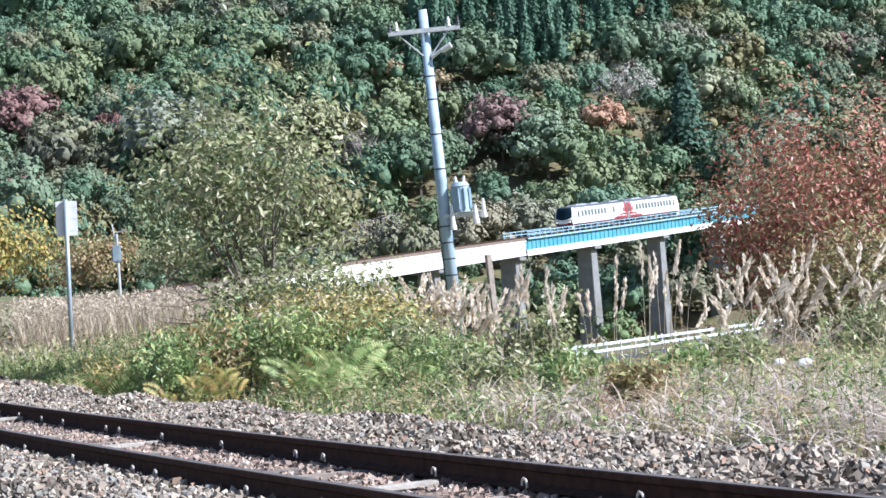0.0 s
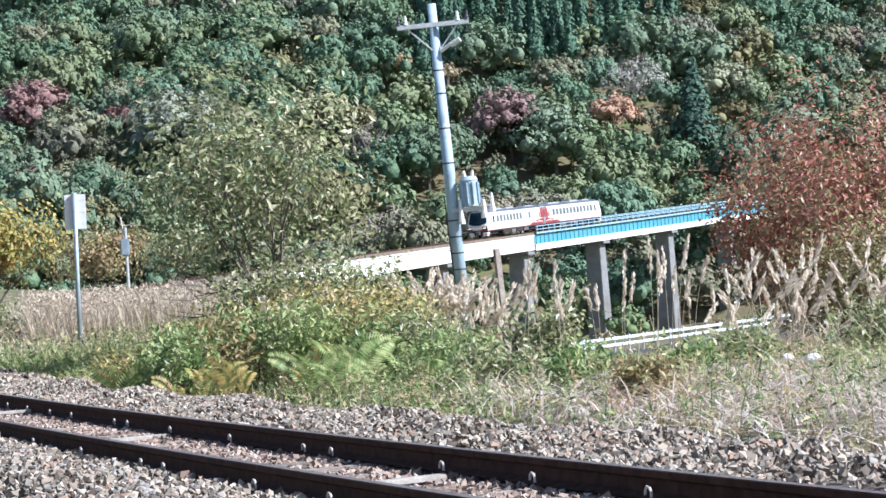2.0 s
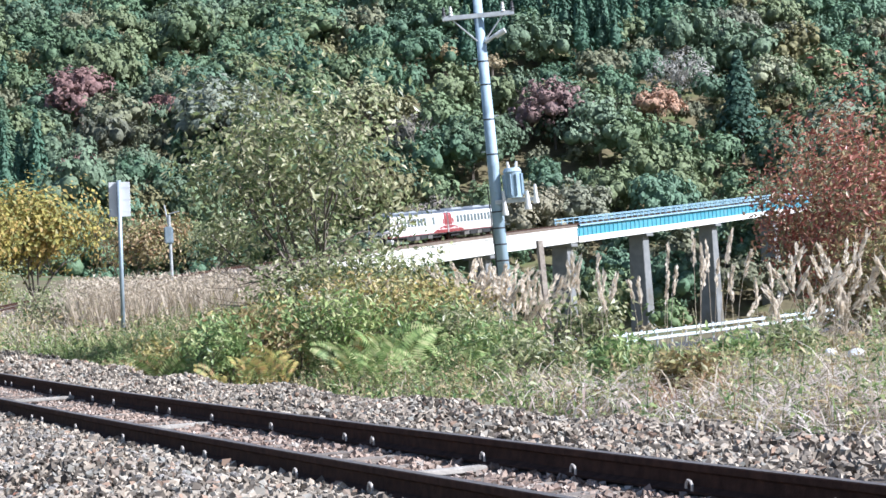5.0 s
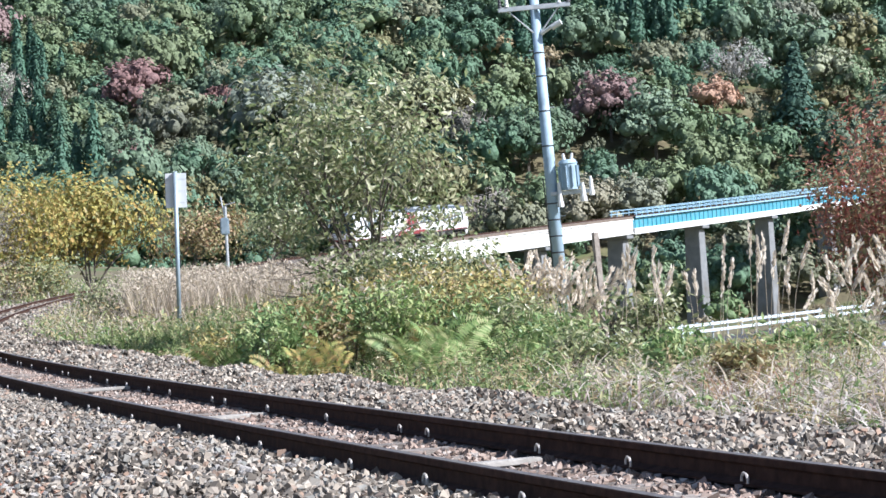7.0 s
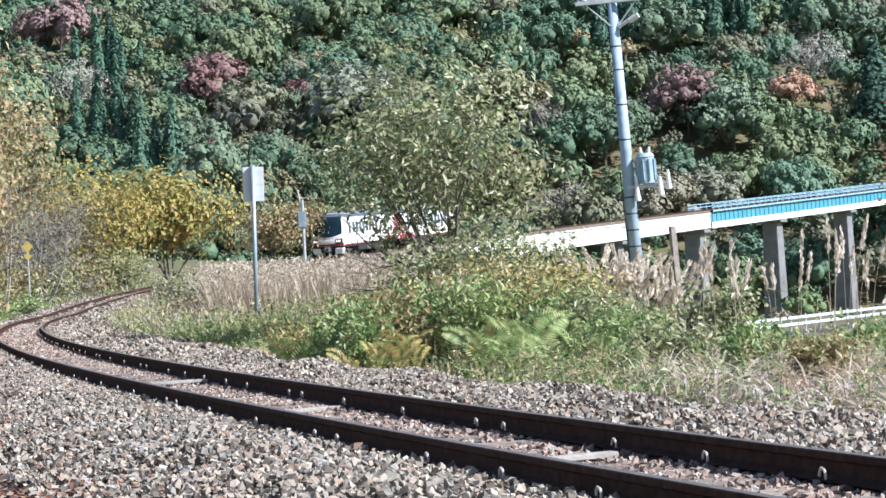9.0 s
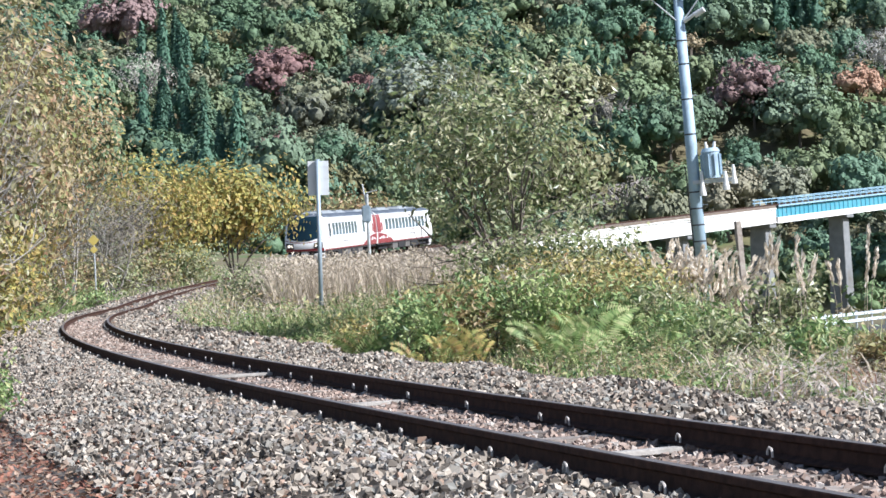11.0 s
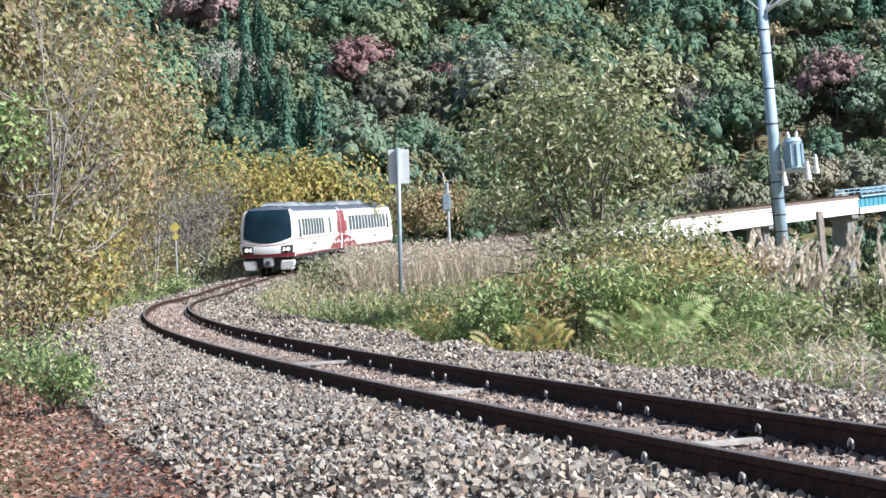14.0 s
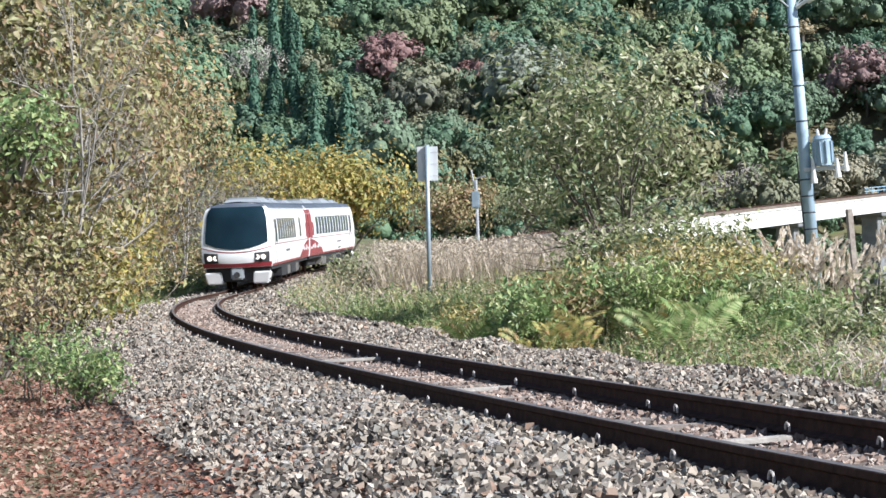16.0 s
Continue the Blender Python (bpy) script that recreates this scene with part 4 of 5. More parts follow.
def stemmed(points, heights, each, leaf, r):
    """Upright leafy weeds: leaves set along leaning stems."""
    k = len(points)
    lean = r.normal(0, 0.22, (k, 2))
    u = r.uniform(0.12, 1.0, (k, each))
    c = np.repeat(points[:, None], each, 1)
    c[..., 2] += u * heights[:, None]
    c[..., :2] += lean[:, None] * (u ** 1.6 * heights[:, None])[..., None]
    a = r.uniform(0, 6.28, (k, each))
    out = np.stack([np.cos(a), np.sin(a), np.full_like(a, -0.25)], -1)
    size = leaf * (1.25 - 0.7 * u) * r.uniform(0.7, 1.3, (k, each))
    side = np.stack([-np.sin(a), np.cos(a), r.normal(0, 0.3, a.shape)], -1) * (size * 0.17)[..., None]
    tip = c + out * size[..., None]
    mid = c + np.stack([np.cos(a), np.sin(a), np.full_like(a, 0.15)], -1) * (size * 0.5)[..., None]
    v = np.stack([c, mid + side, tip, mid - side], 2).reshape(-1, 3)
    leaves = (v, np.arange(len(v)).reshape(-1, 4))
    w = np.array([0.006, 0, 0])
    top = points + np.c_[lean * heights[:, None], heights]
    v = np.stack([points - w, points + w, top + w * 0.4, top - w * 0.4], 1).reshape(-1, 3)
    return joined([leaves, (v, np.arange(len(v)).reshape(-1, 4))])


for mat, n, each, leaf, name, lab, seed in ((WEED[0], 2600, 18, 0.13, "stemmed_green_weeds", "upright green leafy weeds", 1), (WEED[1], 1500, 14, 0.11, "stemmed_dry_weeds", "upright drying weeds with brown leaves", 2), (L_GREEN, 420, 22, 0.14, "bright_leafy_weeds", "fresh bright green broad-leaved weeds", 3)):
    q = np.random.default_rng(seed)
    p, s, d = scatter(n * 2, -85, -18, 3.9, 11, q)
    c = clumps(p * (0.7 + 0.3 * seed))
    a = az_of(p)
    keep = (a > -8.5) & (a < 14.5) & (q.random(len(a)) < c * np.where((a > 3.0) & (seed != 2), 0.22, 0.9))
    p, d, c = p[keep], d[keep], c[keep]
    h = np.clip(0.2 + 0.16 * (d - 3.7), 0.18, 0.85) * (0.5 + 0.7 * c) * q.uniform(0.7, 1.3, len(p))
    tagged(tri_ob(name, *stemmed(p, low_enough(p, h), each, leaf, q), mat), lab + " beside the ballast", "weeds", kind="stuff")
p, s, d = scatter(2600, -80, -64, 4.0, 9, r)
a = az_of(p)
p = p[(a > 6.2) & (a < 8.6)]
v, f = blades(p, r.uniform(0.25, 0.62, len(p)), 0.012, r, 1.1)
tagged(tri_ob("reddish_weeds", v, f, leafy("rust_weed", [(0.30, 0.16, 0.10), (0.46, 0.26, 0.17), (0.40, 0.31, 0.16)], 0.6, 0.3)), "rust-red dry weeds", "weeds", kind="stuff")
# weeds that hide the foot of the reeds and the inside of the bend
for (s0, s1, d0, d1, n, hh, mat, name, lab) in ((-42, -8, 5.0, 11, 6500, 0.75, L_DRY, "dry_bend_weeds", "dry weeds inside the bend"), (-46, 60, 2.0, 6.5, 10000, 0.8, L_GRASS, "bend_grass", "green grass inside the bend"), (-40, 60, 2.4, 7, 8000, 1.15, L_DRY, "bend_weeds", "tall dry weeds inside the bend")):
    p, s, d = scatter(n, s0, s1, d0, d1, r)
    h = hh * (0.35 + 0.8 * clumps(p * 0.6)) * r.uniform(0.6, 1.3, len(p)) * np.clip((d - d0) / 1.2 + 0.35, 0.3, 1)
    tagged(tri_ob(name, *blades(p, h, 0.022, r, 1.0), mat), lab, "weeds", kind="stuff")
    p = np.repeat(p, 2, 0) + r.normal(0, 0.15, (2 * len(p), 3)) * np.array([1, 1, 0])
    p[:, 2] += r.uniform(0.05, 0.9, len(p)) * np.repeat(h, 2)
    tagged(tri_ob(name + "_leaves", *leaf_quads(p, r.normal(0, 0.7, p.shape) + np.array([0.25, -0.3, 0.6]), 0.13, 0.36, r), WEED[0] if mat is L_GRASS else WEED[1]), "leaves of " + lab, "weeds", kind="stuff")
# reed field behind the sign
q = polar(r.uniform(-8.6, -2.6, 12000), r.uniform(60, 84, 12000))
p = np.c_[q, ground_z(q[:, 0], q[:, 1])]
s, d = near_track(p[:, 0], p[:, 1])
p = p[d > 5]
v1 = blades(p, r.uniform(1.2, 2.0, len(p)), 0.03, r, 0.35)
tagged(tri_ob("reed_field", *v1, L_STRAW), "field of dry straw-coloured reeds", "reeds", kind="stuff")
k = r.random(len(p)) < 0.5
tops = p[k] + np.array([0, 0, 1.0]) * r.uniform(1.2, 1.85, k.sum())[:, None]
n = np.repeat(tops, 4, 0) + r.normal(0, 0.07, (4 * len(tops), 3))
tagged(tri_ob("reed_heads", *leaf_quads(n, r.normal(size=n.shape), 0.13, 0.3, r), L_STRAW), "pale feathery reed heads", "reeds", kind="stuff")
# outer side of the track
p, s, d = scatter(16000, -84, 30, -16, -4.2, r)
a = az_of(p)
p, d = p[(a > -19) & (a < -8)], d[(a > -19) & (a < -8)]
v, f = blades(p, np.clip(0.15 + 0.06 * (-d - 4), 0.12, 0.6) * r.uniform(0.5, 1.4, len(p)), 0.014, r, 0.9)
tagged(tri_ob("outer_verge", v, f, L_DRY), "dry brown weeds outside the bend", "grass", kind="stuff")
p, s, d = scatter(11000, -50, 25, -7.0, -2.4, r)
v, f = blades(p, r.uniform(0.15, 0.5, len(p)) * (1 + 1.3 * smooth(-2.8, -4.2, d) * smooth(-42, -30, s)), 0.022, r, 0.8)
tagged(tri_ob("outer_grass", v, f, L_GRASS), "green grass outside the bend", "grass", kind="stuff")
p, s, d = scatter(20000, 0, 130, 3.0, 10, r)
v, f = blades(p, r.uniform(0.3, 1.0, len(p)), 0.055, r, 0.7)
tagged(tri_ob("bank_grass", v, f, L_DRY), "dry grass on the track bank", "grass", kind="stuff")
q = np.random.default_rng(57)
for mat, n, name, lab in ((L_GRASS, 6000, "far_verge_grass", "green grass beyond the bend"), (L_DRY, 6000, "far_verge_weeds", "dry weeds beyond the bend")):
    p, s, d = scatter(n, 18, 95, -16, -2.7, q)
    tagged(tri_ob(name, *blades(p, q.uniform(0.3, 0.9, len(p)), 0.07, q, 0.8), mat), lab, "grass", kind="stuff")
# fallen leaves
p, s, d = scatter(76000, -90, -52, -8, -1.7, r)
keep = r.random(len(p)) < np.clip((-d - 1.7) / 1.0, 0, 1) * np.where(s > -62, 0.3, 1.0)
p, d = p[keep], d[keep]
p[:, 2] = np.maximum(p[:, 2], np.interp(d, [-4.2, -2.7, -1.75], [-0.46, -0.24, -0.06])) + r.uniform(0.0, 0.05, len(p))
v, f = leaf_quads(p, r.normal(0, 0.4, p.shape) + np.array([0.1, -0.1, 1.0]), 0.058, 0.6, r)
tagged(tri_ob("leaf_litter", v, f, leafy("fallen_leaves", [(0.09, 0.045, 0.03), (0.20, 0.09, 0.06), (0.33, 0.15, 0.10), (0.42, 0.32, 0.24), (0.15, 0.08, 0.05), (0.25, 0.17, 0.11)], 0.6, 0.15)), "reddish-brown fallen leaves", "leaves", kind="stuff")


# pampas grass clumps
def pampas(az, d, seed, tall=2.1, count=13, dz=0.0, bow=1.0, leaves=80):
    r = np.random.default_rng(seed)
    e = thing("pampas_grass", pose(*rooted(az, d, dz)), "clump of pampas grass with pale feathery plumes", "grass", group="pampas grass clumps")
    st, pl = [], []
    for _ in range(count):
        a, L = r.uniform(0, 6.28), tall * r.uniform(0.72, 1.12)
        o = np.array([r.normal(0, 0.22), r.normal(0, 0.22), 0])
        lean = np.array([math.cos(a) * r.uniform(0.05, 0.42) + 0.08, math.sin(a) * 0.3, 0]) * bow
        u = np.linspace(0, 1, 6)
        c = o + lean * (L * u ** 2.2)[:, None] + np.array([0, 0, 1]) * (L * u * (1 - 0.22 * np.hypot(*lean[:2]) * u ** 3))[:, None]
        st.append((c, np.linspace(0.008, 0.0035, 6)))
        k = 44
        w = r.uniform(0.80, 1.04, k)
        cc = np.stack([np.interp(w, u, c[:, j]) for j in range(3)], -1)
        over = np.maximum(w - 1, 0)[:, None]
        cc += (c[-1] - c[-2]) * over * 5
        cc += r.normal(0, 0.012, (k, 3)) + (lean * 0.14 - np.array([0, 0, 0.05])) * r.random((k, 1))
        ax = unit(unit(c[-1] - c[-2]) + r.normal(0, 0.13, (k, 3)) + lean * 0.5)
        sd = unit(np.cross(ax, r.normal(size=(k, 3))))
        ln, wd = r.uniform(0.07, 0.13, (k, 1)), r.uniform(0.012, 0.024, (k, 1))
        V = np.stack([cc - ax * ln * 0.4, cc + sd * wd, cc + ax * ln * 0.6, cc - sd * wd], 1).reshape(-1, 3)
        pl.append((V, np.arange(4 * k).reshape(k, 4)))
    tri_ob("stalks", *tubes(st, 3), L_STRAW, e)
    for V, Fc in pl:
        tri_ob("plume", V, Fc, L_PLUME, e)
    b = np.c_[r.normal(0, 0.28, (leaves, 2)), np.zeros(leaves)]
    tri_ob("leaves", *blades(b, tall * r.uniform(0.25, 0.62 if leaves > 40 else 0.35, leaves), 0.02, r, 1.1, seg=6), L_STRAW, e)
    return e


r = np.random.default_rng(5)
for i in range(8):
    pampas(4.7 + 0.56 * i + r.uniform(-0.2, 0.2), r.uniform(30, 34), 200 + i, r.uniform(1.6, 2.15), 3, bow=0.4, leaves=20)
for i in range(14):
    pampas(9.3 + 0.4 * i + r.uniform(-0.25, 0.25), r.uniform(28, 38), 215 + i, r.uniform(1.2, 1.95), 6)
for i in range(6):
    pampas(1.9 + 0.33 * i, 38 + 1.2 * math.sin(i), 240 + i, 1.5, 14)
for i in range(5):
    pampas(-1.9 + 0.3 * i, 40, 250 + i, 1.35, 8)
# ---- train ----
M_WHITE = material("white_train_paint", (0.78, 0.78, 0.77), (0.84, 0.84, 0.83), 0.6, 0.3, bump=0.02, spec=0.5)
M_RED = material("deep_red_train_paint", (0.19, 0.02, 0.028), (0.27, 0.035, 0.042), 0.9, 0.35, bump=0.02)
M_MOTIF = material("bright_red_motif_paint", (0.20, 0.03, 0.04), (0.32, 0.07, 0.075), 1.5, 0.4, bump=0.02)
M_ROOF = material("slate_blue_roof_paint", (0.06, 0.075, 0.095), (0.10, 0.12, 0.15), 0.7, 0.55, bump=0.05)
M_UNIT = material("pale_grey_roof_unit", (0.22, 0.245, 0.26), (0.31, 0.335, 0.35), 1.0, 0.5, bump=0.05)
M_GLASS = material("dark_tinted_glass", (0.006, 0.015, 0.024), (0.013, 0.032, 0.045), 0.6, 0.1, bump=0.0, spec=0.12)
M_SIDEGLASS = material("grey_side_glass", (0.085, 0.115, 0.13), (0.16, 0.195, 0.21), 0.9, 0.06, bump=0.0, spec=1.0)
M_BLACK = material("black_underframe", (0.012, 0.012, 0.014), (0.035, 0.035, 0.037), 3, 0.7, bump=0.1)
M_BOX = material("underfloor_box_paint", (0.09, 0.085, 0.08), (0.17, 0.16, 0.15), 1.2, 0.6, bump=0.1)
M_LAMP = material("headlamp_glass", (0.75, 0.72, 0.66), (0.85, 0.83, 0.8), 4, 0.15, bump=0.0)
_b = M_LAMP.node_tree.nodes["Principled BSDF"]
_b.inputs["Emission Color"].default_value, _b.inputs["Emission Strength"].default_value = (1.0, 0.82, 0.6, 1), 0.5

HALF_Z = [0.92, 1.3, 2.3, 3.05, 3.3, 3.46, 3.56, 3.62]
HALF_X = [1.40, 1.455, 1.455, 1.38, 1.30, 1.14, 0.80, 0.0]


def half_width(z):
    return float(np.interp(z, HALF_Z, HALF_X))


def nose_y(z, u):
    return float(np.interp(z, [0.9, 1.3, 1.75, 3.3, 3.62], [9.85, 9.98, 9.93, 9.42, 9.0])) - 0.32 * abs(u) ** 2.6


def nose_patch(name, zs, us, mat, parent, out=0.0, bottom=None, top=None, label=""):
    """A piece of the rounded cab front: rows of heights, columns across; bottom and top bend its edges."""
    V = []
    for z in zs:
        for u in us:
            k = (z - zs[0]) / (zs[-1] - zs[0])
            zz = z + (1 - k) * (bottom(u) if bottom else 0) + k * (top(u) if top else 0)
            V.append((half_width(zz) * u, nose_y(zz, u) + out, zz))
    n = len(us)
    Fc = [(i * n + j, i * n + j + 1, (i + 1) * n + j + 1, (i + 1) * n + j) for i in range(len(zs) - 1) for j in range(n - 1)]
    return mesh_ob(name, V, [f[::-1] for f in Fc], mat, parent, label, smooth=True)


def side_panel(bm, y0, y1, z0, z1, side, out=0.012, thick=0.03, rows=3):
    """A pane or stripe that follows the side of the body."""
    zs = np.linspace(z0, z1, rows)
    for k in range(rows - 1):
        q = []
        for z, y in ((zs[k], y0), (zs[k], y1), (zs[k + 1], y1), (zs[k + 1], y0)):
            q.append(bm.verts.new((side * (half_width(z) + out), y, z)))
        p = [bm.verts.new((v.co.x - side * thick, v.co.y, v.co.z)) for v in q]
        for f in (q, p[::-1], *[(q[i], p[i], p[(i + 1) % 4], q[(i + 1) % 4]) for i in range(4)]):
            bm.faces.new(f)


def make_car(name, windows, units, motif, label):
    e = thing(name, None, label, "train car", group="cars of the train")
    # body shell, from the inner end to the cab
    ring = [(half_width(z), z) for z in HALF_Z[:-1]] + [(0, 3.62)]
    ring = ring + [(-x, z) for x, z in ring[::-1][1:]]
    V, n = [], len(ring)
    ys = [-9.95, -9.9, 0.0, 8.6]
    for i, y in enumerate(ys):
        V += [(x * (0.97 if i == 0 else 1), y, z) for x, z in ring]
    V += [(x, nose_y(z, 1.0) if abs(x) > 0.01 else 9.0, z) for x, z in ring]
    Fc = [(i * n + j, (i + 1) * n + j, (i + 1) * n + j + 1, i * n + j + 1) for i in range(4) for j in range(n - 1)]
    Fc.append(tuple(range(n)))
    mesh_ob("body", V, Fc, M_WHITE, e, "white rounded car body", smooth=False)
    us = list(np.linspace(-1, 1, 17))
    nose_patch("cab_front", [0.92, 1.1, 1.3, 1.5, 1.75, 2.1, 2.5, 2.9, 3.2, 3.3, 3.46, 3.56], us, M_WHITE, e)
    wu = list(np.linspace(-0.885, 0.885, 17))
    nose_patch("windscreen", [1.86, 2.2, 2.6, 3.0, 3.3, 3.42], wu, M_GLASS, e, 0.03, bottom=lambda u: -0.2 + 0.36 * u * u, top=lambda u: 0.0, label="large black curved windscreen")
    nose_patch("brow", [3.30, 3.42, 3.5, 3.58], list(np.linspace(-1.0, 1.0, 17)), M_ROOF, e, 0.045, bottom=lambda u: 0.11)
    nose_patch("red_stripe", [0.93, 1.0, 1.08], us, M_RED, e, 0.015, top=lambda u: 0.05 * abs(u))
    nose_patch("red_line", [1.60, 1.64], us, M_RED, e, 0.012, bottom=lambda u: -0.08 + 0.22 * u * u, top=lambda u: -0.08 + 0.22 * u * u)
    for sg in (-1, 1):
        hu = [sg * v for v in (0.52, 0.66, 0.8, 0.93)]
        nose_patch("lamp_housing", [1.12, 1.3, 1.46], hu[::sg] if sg > 0 else hu[::-1], M_BLACK, e, 0.025, top=lambda u: 0.10 * abs(u))
        bm = bmesh.new()
        for lx in (0.86, 1.1):
            rod(bm, (sg * lx, nose_y(1.32, 0.7) - 0.03, 1.33), (sg * lx, nose_y(1.32, 0.75) + 0.09, 1.33), 0.105, seg=14)
        part("headlamp", bm, M_LAMP, e, "lit round headlamps", smooth=False)
        bm = bmesh.new()
        vs = box(bm, 0.66 * sg if sg > 0 else -1.36, 1.36 if sg > 0 else -0.66, 8.9, 9.72, 0.24, 0.74, 0.05)
        for v in vs:
            if v.co.z < 0.4:
                v.co.x *= 0.93
                v.co.y -= 0.1
        part("skirt", bm, M_WHITE, e, "white snow-plough skirt")
    bm = bmesh.new()
    box(bm, -1.3, 1.3, 8.6, 9.5, 0.34, 0.93, 0.03)
    part("front_underframe", bm, M_BLACK, e)
    bm = bmesh.new()
    box(bm, -0.27, 0.27, 9.4, 9.86, 0.42, 0.92, 0.06)
    cp = part("coupler_cover", bm, M_UNIT, e, "pale coupler cover")
    bm = bmesh.new()
    rod(bm, (0, 9.6, 0.62), (0, 9.98, 0.62), 0.12, seg=12)
    part("coupler_head", bm, M_BLACK, cp)
    # roof
    rs = [(-1.32, 3.27), (-1.16, 3.475), (-0.8, 3.575), (0, 3.635), (0.8, 3.575), (1.16, 3.475), (1.32, 3.27)]
    V = [(x, y, z) for y in (-9.9, 8.9) for x, z in rs]
    mesh_ob("roof", V, [(j + 1, j, j + 7, j + 8) for j in range(6)], M_ROOF, e, "slate-blue roof")
    for y0, y1, h in units:
        bm = bmesh.new()
        vs = box(bm, -0.84, 0.84, y0, y1, 3.5, 3.5 + h, 0.08)
        for v in vs:
            if v.co.z > 3.6:
                v.co.x *= 0.8
                v.co.y += 0.35 * (1 if v.co.y < (y0 + y1) / 2 else -1)
        u = part("roof_unit", bm, M_UNIT, e, "pale grey roof equipment")
        bm = bmesh.new()
        for yy in np.arange(y0 + 0.5, y1 - 0.55, 0.22):
            box(bm, -0.6, 0.6, yy, yy + 0.1, 3.5 + h - 0.01, 3.5 + h + 0.02)
        part("grille", bm, M_BOX, u)
    # side openings and stripes
    for side in (-1, 1):
        for y0, y1 in windows:
            bm = bmesh.new()
            side_panel(bm, y0, y1, 1.98, 2.88, side, 0.014)
            part("window", bm, M_SIDEGLASS, e)
        for dy in (7.55, -8.6) if not motif else (7.55,):
            bm = bmesh.new()
            side_panel(bm, dy - 0.42, dy + 0.42, 1.0, 2.95, side, 0.006, rows=5)
            dr = part("door", bm, M_WHITE, e, "white sliding door")
            bm = bmesh.new()
            side_panel(bm, dy - 0.24, dy + 0.24, 1.9, 2.85, side, 0.02, rows=4)
            part("door_window", bm, M_GLASS, dr)
            for ee in (-0.45, 0.43):
                bm = bmesh.new()
                side_panel(bm, dy + ee, dy + ee + 0.02, 1.0, 2.95, side, 0.016, rows=5)
                part("door_seal", bm, M_BLACK, dr)
        bm = bmesh.new()
        side_panel(bm, -9.85, 9.2, 0.93, 1.02, side, 0.01, rows=2)
        part("red_sill_stripe", bm, M_RED, e)
        bm = bmesh.new()
        side_panel(bm, -9.85, 8.6, 1.80, 1.835, side, 0.01, rows=2)
        part("red_waist_line", bm, M_RED, e)
        # the red pattern across the joint of the cars: a tall band over a wide mound
        bm = bmesh.new()
        side_panel(bm, -9.94, -8.8, 1.85, 3.25, side, 0.012, rows=6)
        side_panel(bm, -8.7, -8.2, 1.95, 2.6, side, 0.012, rows=4)
        steps = 12
        for k in range(steps):
            y0, y1 = -9.88 + 5.0 * k / steps, -9.88 + 5.0 * (k + 1) / steps
            top = 1.05 + 0.72 * math.cos(math.pi / 2 * (k + 0.5) / steps) ** 0.7
            side_panel(bm, y0, y1, 1.03, top, side, 0.013, rows=3)
        part("red_pattern", bm, M_MOTIF, e, "abstract red painted pattern")
        for k in range(6):
            bm = bmesh.new()
            side_panel(bm, -9.5 + 0.62 * k, -9.15 + 0.62 * k, 1.28 + 0.05 * (k % 2), 1.40 + 0.07 * (k % 3), side, 0.018, rows=2)
            part("pale_mark", bm, M_WHITE, e, "pale mark on the red pattern")
        bm = bmesh.new()
        for k in range(4):
            side_panel(bm, 1.2 + 0.5 * k, 1.55 + 0.5 * k, 1.42, 1.52, side, 0.012, rows=2)
        part("lettering_bars", bm, M_BOX, e, "small grey unreadable marking")
    # underfloor
    for k, (y0, y1) in enumerate(((-4.6, -2.9), (-2.6, -0.4), (-0.1, 1.5), (1.8, 4.4))):
        for side in (-1, 1):
            bm = bmesh.new()
            box(bm, min(side * 0.5, side * 1.34), max(side * 0.5, side * 1.34), y0, y1, 0.36, 0.9, 0.04)
            part("underfloor_box", bm, M_BOX if (k + side) % 2 else M_BLACK, e)
    bm = bmesh.new()
    box(bm, -1.35, 1.35, -9.7, 9.0, 0.78, 0.93)
    part("underframe", bm, M_BLACK, e)
    for by in (-7.0, 7.0):
        bm = bmesh.new()
        box(bm, -1.08, -0.9, by - 1.5, by + 1.5, 0.4, 0.62, 0.04)
        box(bm, 0.9, 1.08, by - 1.5, by + 1.5, 0.4, 0.62, 0.04)
        box(bm, -1.0, 1.0, by - 0.25, by + 0.25, 0.38, 0.66, 0.04)
        bg = part("bogie", bm, M_BLACK, e)
        for wy in (-1.05, 1.05):
            for side in (-1, 1):
                bm = bmesh.new()
                rod(bm, (side * 0.52, by + wy, 0.43), (side * 0.62, by + wy, 0.43), 0.43, seg=24)
                rod(bm, (side * 0.48, by + wy, 0.43), (side * 0.52, by + wy, 0.43), 0.455, seg=24)
                part("wheel", bm, M_RAIL, bg)
    return e


_win1 = [(6.55 - 1.13 * k - 0.86, 6.55 - 1.13 * k) for k in range(8)] + [(-5.3, -4.5)]
_win2 = [(6.6 - 1.18 * k - 0.9, 6.6 - 1.18 * k) for k in range(12)]
car_front = make_car("train_car", _win1, [(2.6, 6.9, 0.32), (-1.4, 1.6, 0.3), (-8.6, -5.0, 0.26)], True, "white train car with red pattern and black windscreen, leading")
car_rear = make_car("train_car", _win2, [(4.6, 7.4, 0.28), (0.2, 3.6, 0.34), (-7.2, -3.2, 0.32)], True, "white train car with red pattern, trailing")
bm = bmesh.new()
box(bm, -1.05, 1.05, -10.3, -9.95, 0.95, 3.3, 0.05)
part("gangway_bellows", bm, M_BLACK, car_front)


